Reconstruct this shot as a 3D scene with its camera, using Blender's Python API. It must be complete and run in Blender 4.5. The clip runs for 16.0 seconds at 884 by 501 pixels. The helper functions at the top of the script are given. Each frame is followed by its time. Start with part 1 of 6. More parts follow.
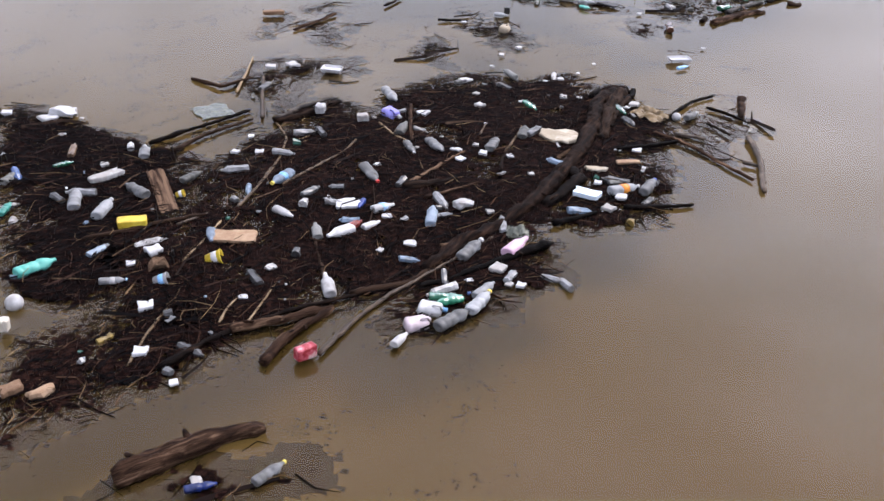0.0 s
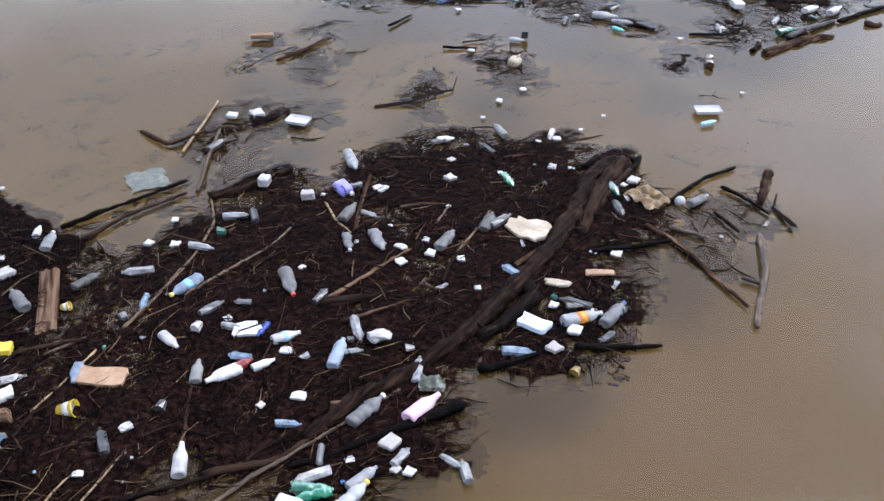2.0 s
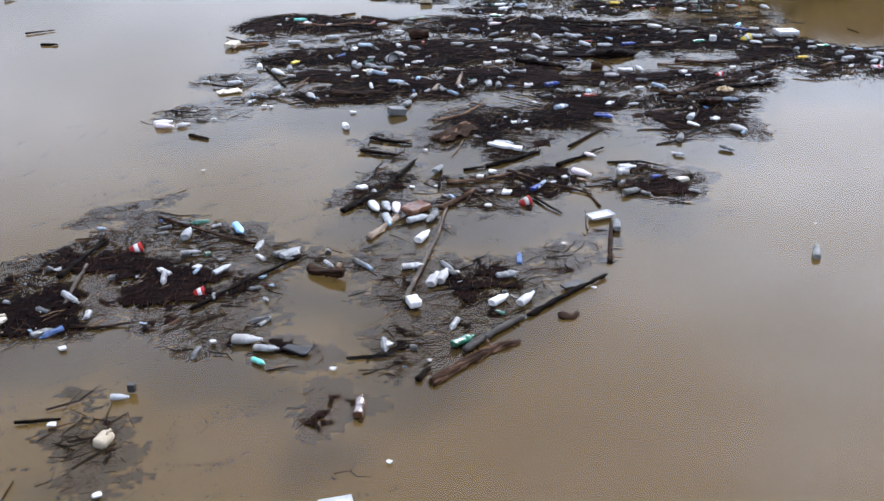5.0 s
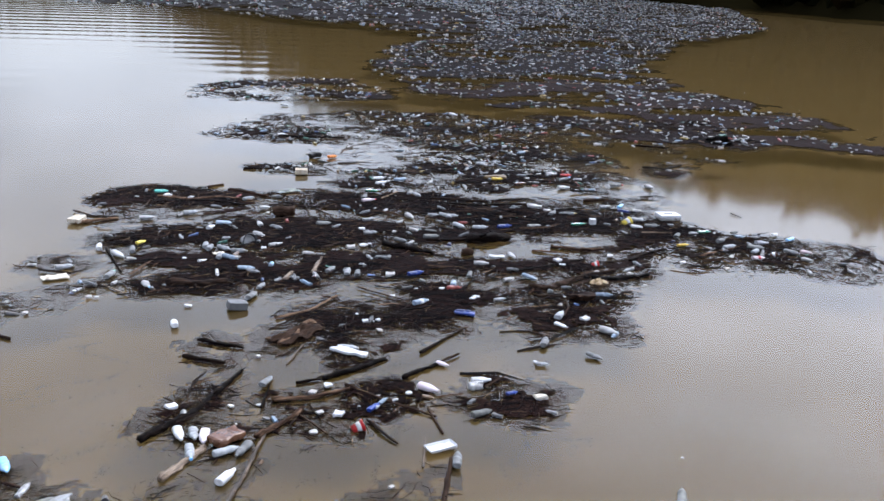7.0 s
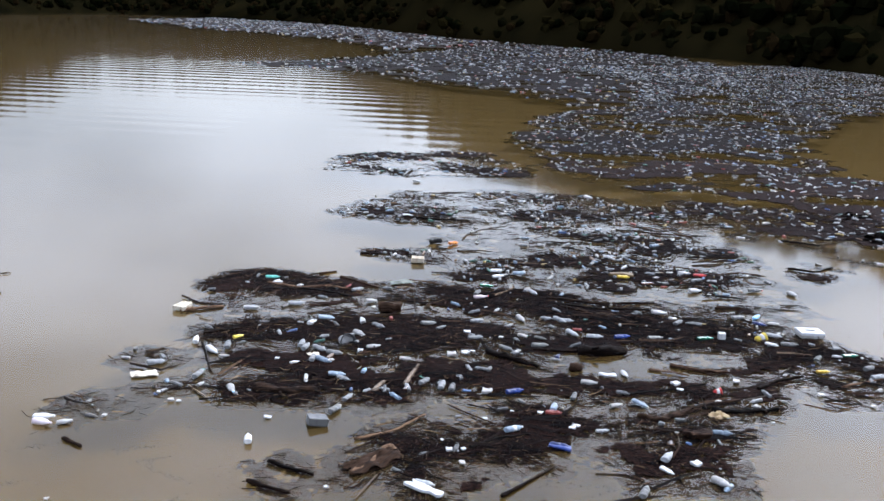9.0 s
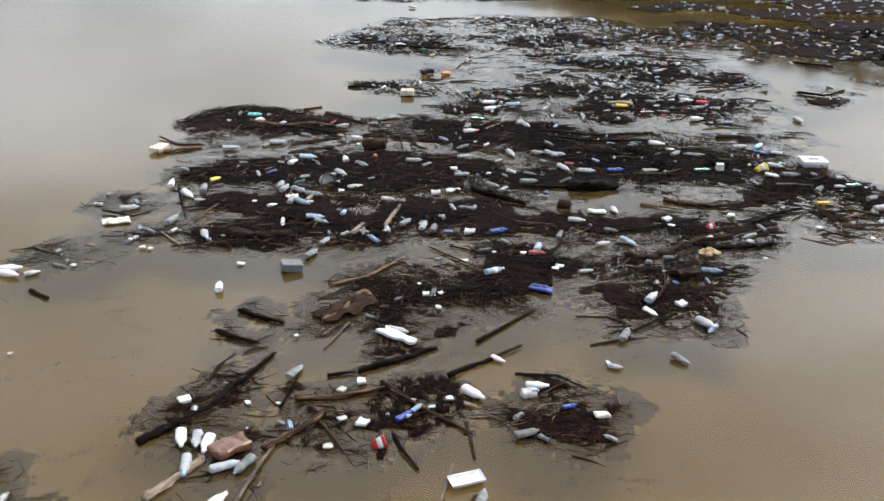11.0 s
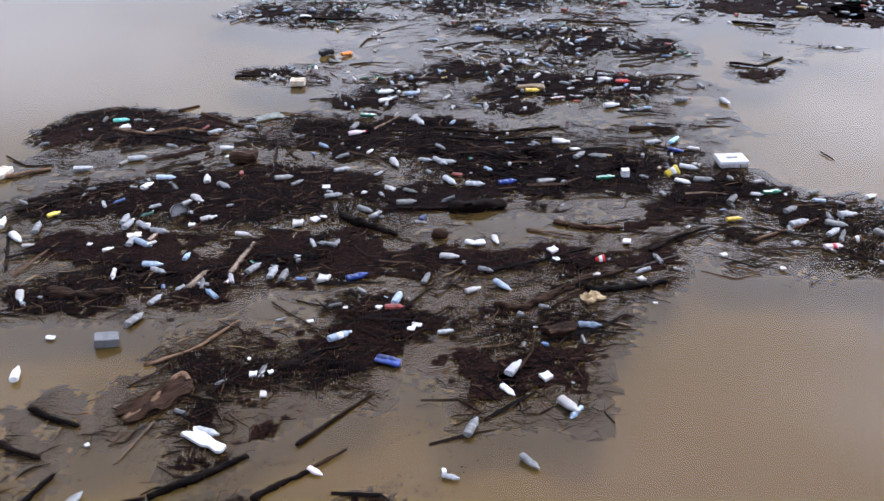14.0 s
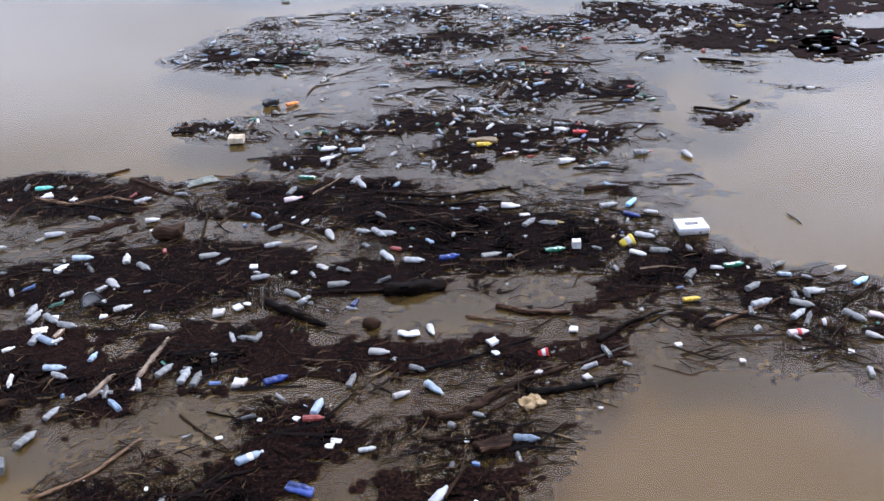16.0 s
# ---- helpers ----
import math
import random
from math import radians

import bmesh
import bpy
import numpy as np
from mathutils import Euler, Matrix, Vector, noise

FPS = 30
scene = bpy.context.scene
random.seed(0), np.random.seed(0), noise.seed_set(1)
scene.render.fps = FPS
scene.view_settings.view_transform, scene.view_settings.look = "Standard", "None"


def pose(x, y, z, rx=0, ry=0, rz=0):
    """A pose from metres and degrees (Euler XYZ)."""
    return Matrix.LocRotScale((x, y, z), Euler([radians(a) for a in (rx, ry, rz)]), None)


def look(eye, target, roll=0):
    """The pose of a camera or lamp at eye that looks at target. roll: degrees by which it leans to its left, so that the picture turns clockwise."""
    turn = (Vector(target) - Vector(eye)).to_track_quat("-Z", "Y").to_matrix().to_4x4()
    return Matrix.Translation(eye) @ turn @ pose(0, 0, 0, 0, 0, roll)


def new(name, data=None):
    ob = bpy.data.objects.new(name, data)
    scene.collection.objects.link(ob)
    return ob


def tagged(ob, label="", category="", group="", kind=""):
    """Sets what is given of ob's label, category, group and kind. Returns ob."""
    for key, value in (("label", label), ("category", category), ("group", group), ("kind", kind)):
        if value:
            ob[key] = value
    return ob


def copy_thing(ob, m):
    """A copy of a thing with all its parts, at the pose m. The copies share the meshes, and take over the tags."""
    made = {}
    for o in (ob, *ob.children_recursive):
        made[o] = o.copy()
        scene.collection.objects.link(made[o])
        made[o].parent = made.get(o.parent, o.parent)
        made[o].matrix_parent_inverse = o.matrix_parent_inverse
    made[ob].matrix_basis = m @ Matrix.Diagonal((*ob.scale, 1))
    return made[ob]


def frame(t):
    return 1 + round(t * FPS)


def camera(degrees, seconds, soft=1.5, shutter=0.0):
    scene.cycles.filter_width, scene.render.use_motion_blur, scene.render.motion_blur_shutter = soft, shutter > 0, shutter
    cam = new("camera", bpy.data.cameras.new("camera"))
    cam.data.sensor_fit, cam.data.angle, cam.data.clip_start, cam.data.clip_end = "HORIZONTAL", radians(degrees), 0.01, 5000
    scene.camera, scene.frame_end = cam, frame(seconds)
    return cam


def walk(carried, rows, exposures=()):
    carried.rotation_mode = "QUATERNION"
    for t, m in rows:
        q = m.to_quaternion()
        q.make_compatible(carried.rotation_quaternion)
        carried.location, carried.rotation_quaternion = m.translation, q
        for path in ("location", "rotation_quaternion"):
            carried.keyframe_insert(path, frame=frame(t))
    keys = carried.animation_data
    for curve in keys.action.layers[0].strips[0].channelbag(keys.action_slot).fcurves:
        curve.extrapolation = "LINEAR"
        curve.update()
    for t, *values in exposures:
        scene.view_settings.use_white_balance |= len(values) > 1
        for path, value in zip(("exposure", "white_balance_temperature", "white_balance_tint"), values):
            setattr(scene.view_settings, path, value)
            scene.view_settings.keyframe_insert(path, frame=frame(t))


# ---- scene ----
# ---- camera ----
cam = camera(49.01, 16.0, soft=1.5)
PATH = [
    (0.0, pose(-5.541, -9.524, 4.237, 60.47, -2.36, 4.74)),
    (0.5, pose(-5.193, -8.967, 4.454, 57.70, -2.58, 8.03)),
    (1.0, pose(-4.926, -8.383, 4.678, 56.34, -2.16, 9.72)),
    (1.5, pose(-4.611, -7.838, 4.867, 56.11, -1.57, 10.59)),
    (2.0, pose(-4.154, -7.165, 5.039, 56.12, -0.70, 11.86)),
    (2.5, pose(-3.620, -6.463, 5.151, 55.85, 0.11, 12.16)),
    (3.0, pose(-3.307, -5.551, 5.278, 55.17, 0.90, 12.13)),
    (3.5, pose(-2.558, -4.632, 5.430, 57.24, 2.20, 11.50)),
    (4.0, pose(-2.197, -4.010, 5.589, 59.63, 1.43, 8.40)),
    (4.2, pose(-2.237, -3.868, 5.684, 60.78, 1.29, 5.88)),
    (6.3, pose(-1.146, -1.846, 6.051, 69.74, -0.91, -1.07)),
    (6.5, pose(-1.063, -1.701, 6.110, 70.89, -1.43, -1.89)),
    (7.0, pose(-0.653, -0.969, 6.181, 72.90, -1.62, -2.43)),
    (7.5, pose(-0.555, -0.714, 6.338, 75.16, -1.31, -3.18)),
    (8.0, pose(-0.000, 0.000, 6.988, 75.99, -1.74, 0.43)),
    (8.2, pose(0.118, 0.145, 6.966, 76.42, -1.56, 2.37)),
    (10.3, pose(0.432, 1.124, 6.667, 75.12, -1.70, 9.41)),
    (10.5, pose(0.578, 1.123, 6.649, 75.36, -1.07, 9.24)),
    (11.0, pose(0.837, 1.552, 6.777, 65.80, -0.27, 7.58)),
    (11.5, pose(1.091, 1.985, 6.945, 62.97, -0.23, 7.83)),
    (12.0, pose(1.516, 2.529, 7.113, 61.95, -0.01, 7.73)),
    (12.5, pose(1.908, 3.132, 7.246, 61.74, 0.65, 7.09)),
    (13.0, pose(2.304, 3.680, 7.357, 61.44, 0.91, 7.12)),
    (13.5, pose(2.463, 4.111, 7.439, 61.22, 1.03, 6.54)),
    (14.0, pose(2.760, 4.632, 7.633, 61.11, 1.84, 6.32)),
    (14.5, pose(2.997, 5.136, 7.699, 62.51, 1.80, 5.20)),
    (15.0, pose(3.364, 5.653, 7.789, 62.14, 1.79, 5.07)),
    (15.5, pose(3.204, 6.116, 7.830, 62.09, 1.95, 3.64)),
    (16.0, pose(3.561, 6.526, 8.095, 61.36, 2.85, 5.39)),
]
EXPOSURES = [
    (0.0, 1.04, 6950, 17), (1.5, 1.17, 6550, 14), (2.5, 1.24, 6350, 13), (3.5, 1.31, 6300, 12), (4.2, 1.30, 6350, 11), (6.3, 1.19, 6450, 10),
    (7.2, 1.25, 6420, 10), (8.2, 1.31, 6400, 10), (10.3, 1.36, 6900, 6), (11.0, 1.25, 7200, 5), (12.0, 1.25, 6700, 10), (13.5, 1.29, 6450, 15), (16.0, 1.34, 6350, 14),
]
walk(cam, PATH, EXPOSURES)


# ---- light ----
world = bpy.data.worlds.new("overcast_sky")
scene.world = world
world.use_nodes = True
wn, wl = world.node_tree.nodes, world.node_tree.links
wn.clear()
sky = wn.new("ShaderNodeTexSky")
sky.sky_type, sky.sun_disc = "NISHITA", False
sky.sun_elevation, sky.sun_rotation = radians(55), radians(40)
sky.air_density, sky.dust_density, sky.ozone_density = 1.0, 1.2, 1.0
grey = wn.new("ShaderNodeHueSaturation")
grey.inputs["Saturation"].default_value = 0.22
wl.new(sky.outputs[0], grey.inputs["Color"])
tc = wn.new("ShaderNodeTexCoord")
mp = wn.new("ShaderNodeMapping")
mp.inputs["Scale"].default_value = (1.6, 1.6, 5.0)
wl.new(tc.outputs["Generated"], mp.inputs[0])
cloud = wn.new("ShaderNodeTexNoise")
cloud.inputs["Scale"].default_value, cloud.inputs["Detail"].default_value = 1.7, 5.0
wl.new(mp.outputs[0], cloud.inputs["Vector"])
ramp = wn.new("ShaderNodeValToRGB")
ramp.color_ramp.elements[0].position, ramp.color_ramp.elements[0].color = 0.35, (0.59, 0.67, 0.82, 1)
ramp.color_ramp.elements[1].position, ramp.color_ramp.elements[1].color = 0.68, (1.15, 1.23, 1.42, 1)
wl.new(cloud.outputs[0], ramp.inputs[0])
sep = wn.new("ShaderNodeSeparateXYZ")
wl.new(tc.outputs["Generated"], sep.inputs[0])
lift = wn.new("ShaderNodeMapRange")
lift.inputs["From Min"].default_value, lift.inputs["From Max"].default_value = 0.0, 0.42
lift.inputs["To Min"].default_value, lift.inputs["To Max"].default_value = 0.40, 1.60
wl.new(sep.outputs[2], lift.inputs[0])
dome = wn.new("ShaderNodeMixRGB")
dome.blend_type = "MULTIPLY"
dome.inputs[0].default_value = 1.0
wl.new(grey.outputs[0], dome.inputs[1])
wl.new(lift.outputs[0], dome.inputs[2])
mul = wn.new("ShaderNodeMixRGB")
mul.blend_type = "MULTIPLY"
mul.inputs[0].default_value = 1.0
wl.new(dome.outputs[0], mul.inputs[1])
wl.new(ramp.outputs[0], mul.inputs[2])
bg = wn.new("ShaderNodeBackground")
bg.inputs["Strength"].default_value = 0.15
wl.new(mul.outputs[0], bg.inputs[0])
out = wn.new("ShaderNodeOutputWorld")
wl.new(bg.outputs[0], out.inputs[0])

sun = new("sun", bpy.data.lights.new("sun", "SUN"))
sun.data.energy, sun.data.angle, sun.data.color = 1.1, radians(25), (1.0, 0.97, 0.93)
sun.matrix_world = look((0, 0, 50), (-22, -27, 0))


# ---- materials ----
def material(name, colours, rough=0.6, scale=12.0, bump=0.3, bump_scale=60.0, by="object", spec=0.4, transmit=0.0, metal=0.0, stretch=None, shift=0.55):
    """Two scales of noise over a colour ramp, shifted from piece to piece."""
    m = bpy.data.materials.new(name)
    m.use_nodes = True
    n, l = m.node_tree.nodes, m.node_tree.links
    p = n["Principled BSDF"]
    p.inputs["Roughness"].default_value = rough
    p.inputs["Specular IOR Level"].default_value = spec
    p.inputs["Transmission Weight"].default_value = transmit
    p.inputs["Metallic"].default_value = metal
    t = n.new("ShaderNodeTexCoord")
    vec = t.outputs["Object"]
    if stretch:
        s = n.new("ShaderNodeMapping")
        s.inputs["Scale"].default_value = stretch
        l.new(vec, s.inputs[0])
        vec = s.outputs[0]
    a = n.new("ShaderNodeTexNoise")
    a.inputs["Scale"].default_value, a.inputs["Detail"].default_value = scale, 6.0
    l.new(vec, a.inputs["Vector"])
    rnd = n.new("ShaderNodeObjectInfo").outputs["Random"] if by == "object" else n.new("ShaderNodeNewGeometry").outputs["Random Per Island"]
    add = n.new("ShaderNodeMath")
    add.operation = "MULTIPLY_ADD"
    add.inputs[1].default_value = shift
    l.new(rnd, add.inputs[0])
    l.new(a.outputs[0], add.inputs[2])
    sub = n.new("ShaderNodeMath")
    sub.operation = "SUBTRACT"
    sub.inputs[1].default_value = shift / 2
    l.new(add.outputs[0], sub.inputs[0])
    r = n.new("ShaderNodeValToRGB")
    e = r.color_ramp.elements
    while len(e) < len(colours):
        e.new(0.5)
    for i, c in enumerate(colours):
        e[i].position = 0.25 + 0.5 * i / max(1, len(colours) - 1)
        e[i].color = (*c, 1)
    l.new(sub.outputs[0], r.inputs[0])
    l.new(r.outputs[0], p.inputs["Base Color"])
    if bump:
        b = n.new("ShaderNodeTexNoise")
        b.inputs["Scale"].default_value, b.inputs["Detail"].default_value = bump_scale, 4.0
        l.new(vec, b.inputs["Vector"])
        k = n.new("ShaderNodeBump")
        k.inputs["Strength"].default_value, k.inputs["Distance"].default_value = bump, 0.01
        l.new(b.outputs[0], k.inputs["Height"])
        l.new(k.outputs[0], p.inputs["Normal"])
    return m


def pieces(name, stops, rough=0.4, spec=0.5):
    """One colour for each island of a joined mesh, from stops of (share, colour)."""
    m = bpy.data.materials.new(name)
    m.use_nodes = True
    n, l = m.node_tree.nodes, m.node_tree.links
    p = n["Principled BSDF"]
    p.inputs["Roughness"].default_value = rough
    p.inputs["Specular IOR Level"].default_value = spec
    g = n.new("ShaderNodeNewGeometry")
    r = n.new("ShaderNodeValToRGB")
    r.color_ramp.interpolation = "CONSTANT"
    e = r.color_ramp.elements
    while len(e) < len(stops):
        e.new(0.5)
    at = 0.0
    for i, (share, c) in enumerate(stops):
        e[i].position, e[i].color = at, (*c, 1)
        at += share
    l.new(g.outputs["Random Per Island"], r.inputs[0])
    t = n.new("ShaderNodeTexNoise")
    t.inputs["Scale"].default_value, t.inputs["Detail"].default_value = 14.0, 5.0
    tcn = n.new("ShaderNodeTexCoord")
    l.new(tcn.outputs["Object"], t.inputs["Vector"])
    x = n.new("ShaderNodeMixRGB")
    x.blend_type = "MULTIPLY"
    x.inputs[0].default_value = 0.75
    d = n.new("ShaderNodeValToRGB")
    d.color_ramp.elements[0].position, d.color_ramp.elements[0].color = 0.36, (0.35, 0.31, 0.28, 1)
    d.color_ramp.elements[1].position, d.color_ramp.elements[1].color = 0.58, (1, 1, 1, 1)
    l.new(t.outputs[0], d.inputs[0])
    l.new(r.outputs[0], x.inputs[1])
    l.new(d.outputs[0], x.inputs[2])
    l.new(x.outputs[0], p.inputs["Base Color"])
    return m


M = {}
M["clear"] = material("clear_plastic", [(0.11, 0.11, 0.108), (0.21, 0.214, 0.218), (0.34, 0.35, 0.36)], 0.45, 9, 0.25, 25, spec=0.25)
M["blueish"] = material("blue_tinted_plastic", [(0.10, 0.13, 0.165), (0.19, 0.235, 0.29), (0.31, 0.38, 0.45)], 0.45, 9, 0.25, 25, spec=0.25)
M["smoky"] = material("grey_plastic", [(0.07, 0.07, 0.065), (0.13, 0.13, 0.12), (0.2, 0.2, 0.19)], 0.45, 9, 0.25, 25, spec=0.25)
M["white"] = material("white_plastic", [(0.24, 0.23, 0.22), (0.42, 0.415, 0.41), (0.60, 0.595, 0.59)], 0.38, 11, 0.2, 40)
M["foam"] = material("white_foam", [(0.32, 0.30, 0.28), (0.46, 0.46, 0.46), (0.58, 0.58, 0.60)], 0.75, 14, 0.35, 160)
M["cream"] = material("yellowed_foam", [(0.34, 0.28, 0.20), (0.52, 0.46, 0.37), (0.62, 0.57, 0.49)], 0.7, 9, 0.5, 60)
M["pink"] = material("pink_plastic", [(0.40, 0.22, 0.29), (0.55, 0.33, 0.43), (0.62, 0.42, 0.52)], 0.35, 10, 0.2, 40)
M["palepink"] = material("pale_pink_plastic", [(0.40, 0.32, 0.33), (0.54, 0.45, 0.48), (0.62, 0.55, 0.57)], 0.4, 10, 0.2, 40)
M["violet"] = material("violet_plastic", [(0.20, 0.18, 0.50), (0.32, 0.30, 0.72), (0.45, 0.42, 0.80)], 0.35, 10, 0.2, 40)
M["green"] = material("green_plastic", [(0.005, 0.06, 0.03), (0.01, 0.13, 0.07), (0.02, 0.22, 0.12)], 0.22, 10, 0.3, 30, transmit=0.2)
M["teal"] = material("teal_plastic", [(0.03, 0.20, 0.16), (0.06, 0.34, 0.28), (0.12, 0.45, 0.38)], 0.3, 10, 0.3, 30)
M["brown"] = material("brown_plastic", [(0.05, 0.02, 0.012), (0.10, 0.04, 0.02), (0.15, 0.07, 0.04)], 0.22, 10, 0.3, 30, transmit=0.2)
M["blue"] = material("blue_plastic", [(0.006, 0.014, 0.07), (0.010, 0.028, 0.15), (0.02, 0.05, 0.24)], 0.3, 10, 0.2, 40)
M["skyblue"] = material("sky_blue_plastic", [(0.12, 0.32, 0.58), (0.22, 0.48, 0.78), (0.40, 0.62, 0.85)], 0.3, 10, 0.2, 40)
M["paleblue"] = material("pale_blue_foam", [(0.42, 0.54, 0.64), (0.58, 0.70, 0.80), (0.66, 0.76, 0.84)], 0.7, 10, 0.25, 120)
M["red"] = material("red_plastic", [(0.30, 0.02, 0.02), (0.52, 0.03, 0.03), (0.62, 0.06, 0.05)], 0.35, 10, 0.2, 40)
M["yellow"] = material("yellow_plastic", [(0.45, 0.30, 0.03), (0.68, 0.50, 0.05), (0.78, 0.62, 0.12)], 0.4, 10, 0.2, 40)
M["orange"] = material("orange_plastic", [(0.45, 0.12, 0.02), (0.70, 0.22, 0.03), (0.80, 0.32, 0.06)], 0.4, 10, 0.2, 40)
M["black"] = material("black_rubber", [(0.008, 0.008, 0.008), (0.015, 0.014, 0.014), (0.03, 0.028, 0.026)], 0.45, 10, 0.4, 60)
M["grey"] = material("grey_metal_paint", [(0.03, 0.03, 0.032), (0.06, 0.06, 0.063), (0.10, 0.10, 0.10)], 0.4, 10, 0.3, 40)
M["card"] = material("wet_cardboard", [(0.16, 0.09, 0.05), (0.28, 0.17, 0.10), (0.36, 0.24, 0.15)], 0.8, 16, 0.4, 90)
M["tan"] = material("tan_plastic_sheet", [(0.10, 0.06, 0.02), (0.20, 0.13, 0.055), (0.30, 0.21, 0.10)], 0.45, 12, 0.6, 30)
M["printed"] = material("printed_card", [(0.30, 0.02, 0.03), (0.50, 0.10, 0.13), (0.55, 0.36, 0.34), (0.12, 0.26, 0.08), (0.45, 0.03, 0.04)], 0.4, 16, 0.2, 40)
M["film"] = material("dirty_clear_film", [(0.10, 0.11, 0.085), (0.18, 0.19, 0.15), (0.28, 0.30, 0.25)], 0.25, 10, 0.6, 20, transmit=0.3)
M["wood"] = material("wet_driftwood", [(0.003, 0.0016, 0.0012), (0.013, 0.0064, 0.0042), (0.040, 0.021, 0.0128), (0.15, 0.092, 0.058)], 0.65, 4, 1.0, 14, stretch=(0.5, 7, 7), spec=0.04)
M["bark"] = material("dark_wet_bark", [(0.0014, 0.0009, 0.0008), (0.0062, 0.0034, 0.0025), (0.034, 0.019, 0.012)], 0.65, 4, 1.0, 14, stretch=(0.6, 7, 7), spec=0.04)
M["pale_wood"] = material("bleached_wood", [(0.008, 0.005, 0.0035), (0.055, 0.035, 0.022), (0.24, 0.17, 0.115)], 0.6, 5, 0.8, 30, stretch=(0.6, 7, 7))
M["reed"] = material("tan_reed", [(0.035, 0.019, 0.009), (0.12, 0.073, 0.035), (0.32, 0.22, 0.12)], 0.55, 8, 0.5, 60, stretch=(0.8, 6, 6))
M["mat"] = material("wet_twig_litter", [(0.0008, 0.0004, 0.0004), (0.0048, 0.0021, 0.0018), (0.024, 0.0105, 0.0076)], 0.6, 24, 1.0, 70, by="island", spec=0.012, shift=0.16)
M["sunk"] = material("sunken_leaf_litter", [(0.002, 0.0015, 0.002), (0.007, 0.005, 0.006), (0.015, 0.011, 0.012)], 0.9, 9, 0.0, by="island", spec=0.0)
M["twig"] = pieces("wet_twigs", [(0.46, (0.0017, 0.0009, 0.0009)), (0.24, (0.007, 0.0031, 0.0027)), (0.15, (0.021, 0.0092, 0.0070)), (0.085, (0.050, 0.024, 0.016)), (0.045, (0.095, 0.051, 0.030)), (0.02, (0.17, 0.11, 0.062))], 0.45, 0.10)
M["stick"] = pieces("wet_sticks", [(0.42, (0.0035, 0.0018, 0.0015)), (0.28, (0.013, 0.0065, 0.0045)), (0.16, (0.034, 0.018, 0.011)), (0.09, (0.085, 0.05, 0.03)), (0.05, (0.19, 0.13, 0.085))], 0.5, 0.12)
M["litter"] = pieces("small_litter", [(0.09, (0.48, 0.475, 0.47)), (0.18, (0.25, 0.255, 0.26)), (0.30, (0.13, 0.134, 0.137)), (0.19, (0.06, 0.06, 0.06)), (0.08, (0.18, 0.25, 0.33)), (0.04, (0.02, 0.10, 0.07)), (0.03, (0.05, 0.10, 0.24)), (0.02, (0.25, 0.05, 0.04)), (0.02, (0.30, 0.21, 0.06)), (0.05, (0.16, 0.10, 0.06))], 0.3)
M["straw"] = pieces("tan_straw", [(0.4, (0.10, 0.06, 0.03)), (0.35, (0.19, 0.12, 0.06)), (0.25, (0.32, 0.22, 0.11))], 0.6, 0.2)
# far darker than real foliage: the banks' dimness is painted into both colours
M["hill"] = material("dimmed_autumn_hillside", [(0.0018, 0.0018, 0.0009), (0.0035, 0.0032, 0.0015), (0.007, 0.0056, 0.0022)], 0.9, 0.08, 0.5, 1.5, by="island", spec=0.0)
M["leaf"] = pieces("dimmed_autumn_foliage", [(0.3, (0.0022, 0.0027, 0.0011)), (0.3, (0.004, 0.004, 0.0017)), (0.2, (0.008, 0.0066, 0.0024)), (0.2, (0.009, 0.006, 0.0026))], 0.9, 0.0)

# murky water: silt close below a clear skin
wm = bpy.data.materials.new("murky_water")
wm.use_nodes = True
n, l = wm.node_tree.nodes, wm.node_tree.links
n.remove(n["Principled BSDF"])
body = n.new("ShaderNodeBsdfDiffuse")
clear = n.new("ShaderNodeBsdfTransparent")
murk = n.new("ShaderNodeMixShader")
murk.inputs[0].default_value = 0.33
l.new(clear.outputs[0], murk.inputs[1])
l.new(body.outputs[0], murk.inputs[2])
skin = n.new("ShaderNodeBsdfGlossy")
skin.inputs["Roughness"].default_value = 0.06
rim = n.new("ShaderNodeFresnel")
rim.inputs["IOR"].default_value = 1.33
wet = n.new("ShaderNodeMixShader")
l.new(rim.outputs[0], wet.inputs[0])
l.new(murk.outputs[0], wet.inputs[1])
l.new(skin.outputs[0], wet.inputs[2])
l.new(wet.outputs[0], n["Material Output"].inputs["Surface"])
t = n.new("ShaderNodeTexCoord")
big = n.new("ShaderNodeTexNoise")
big.inputs["Scale"].default_value, big.inputs["Detail"].default_value = 0.22, 3.0
l.new(t.outputs["Object"], big.inputs["Vector"])
cr = n.new("ShaderNodeValToRGB")
cr.color_ramp.elements[0].position, cr.color_ramp.elements[0].color = 0.3, (0.104, 0.0655, 0.0185, 1)
cr.color_ramp.elements[1].position, cr.color_ramp.elements[1].color = 0.7, (0.126, 0.0810, 0.0245, 1)
l.new(big.outputs[0], cr.inputs[0])
l.new(cr.outputs[0], body.inputs["Color"])
swell = n.new("ShaderNodeTexWave")
swell.bands_direction = "Y"
swell.inputs["Scale"].default_value, swell.inputs["Distortion"].default_value = 0.10, 5.0
swell.inputs["Detail"].default_value, swell.inputs["Detail Scale"].default_value = 2.0, 0.6
mps = n.new("ShaderNodeMapping")
mps.inputs["Scale"].default_value = (0.16, 1.0, 1.0)
l.new(t.outputs["Object"], mps.inputs[0])
l.new(mps.outputs[0], swell.inputs["Vector"])
far_off = n.new("ShaderNodeVectorMath")
far_off.operation = "DISTANCE"
far_off.inputs[1].default_value = (-24.0, 92.0, 0.0)
l.new(t.outputs["Object"], far_off.inputs[0])
breeze = n.new("ShaderNodeMapRange")
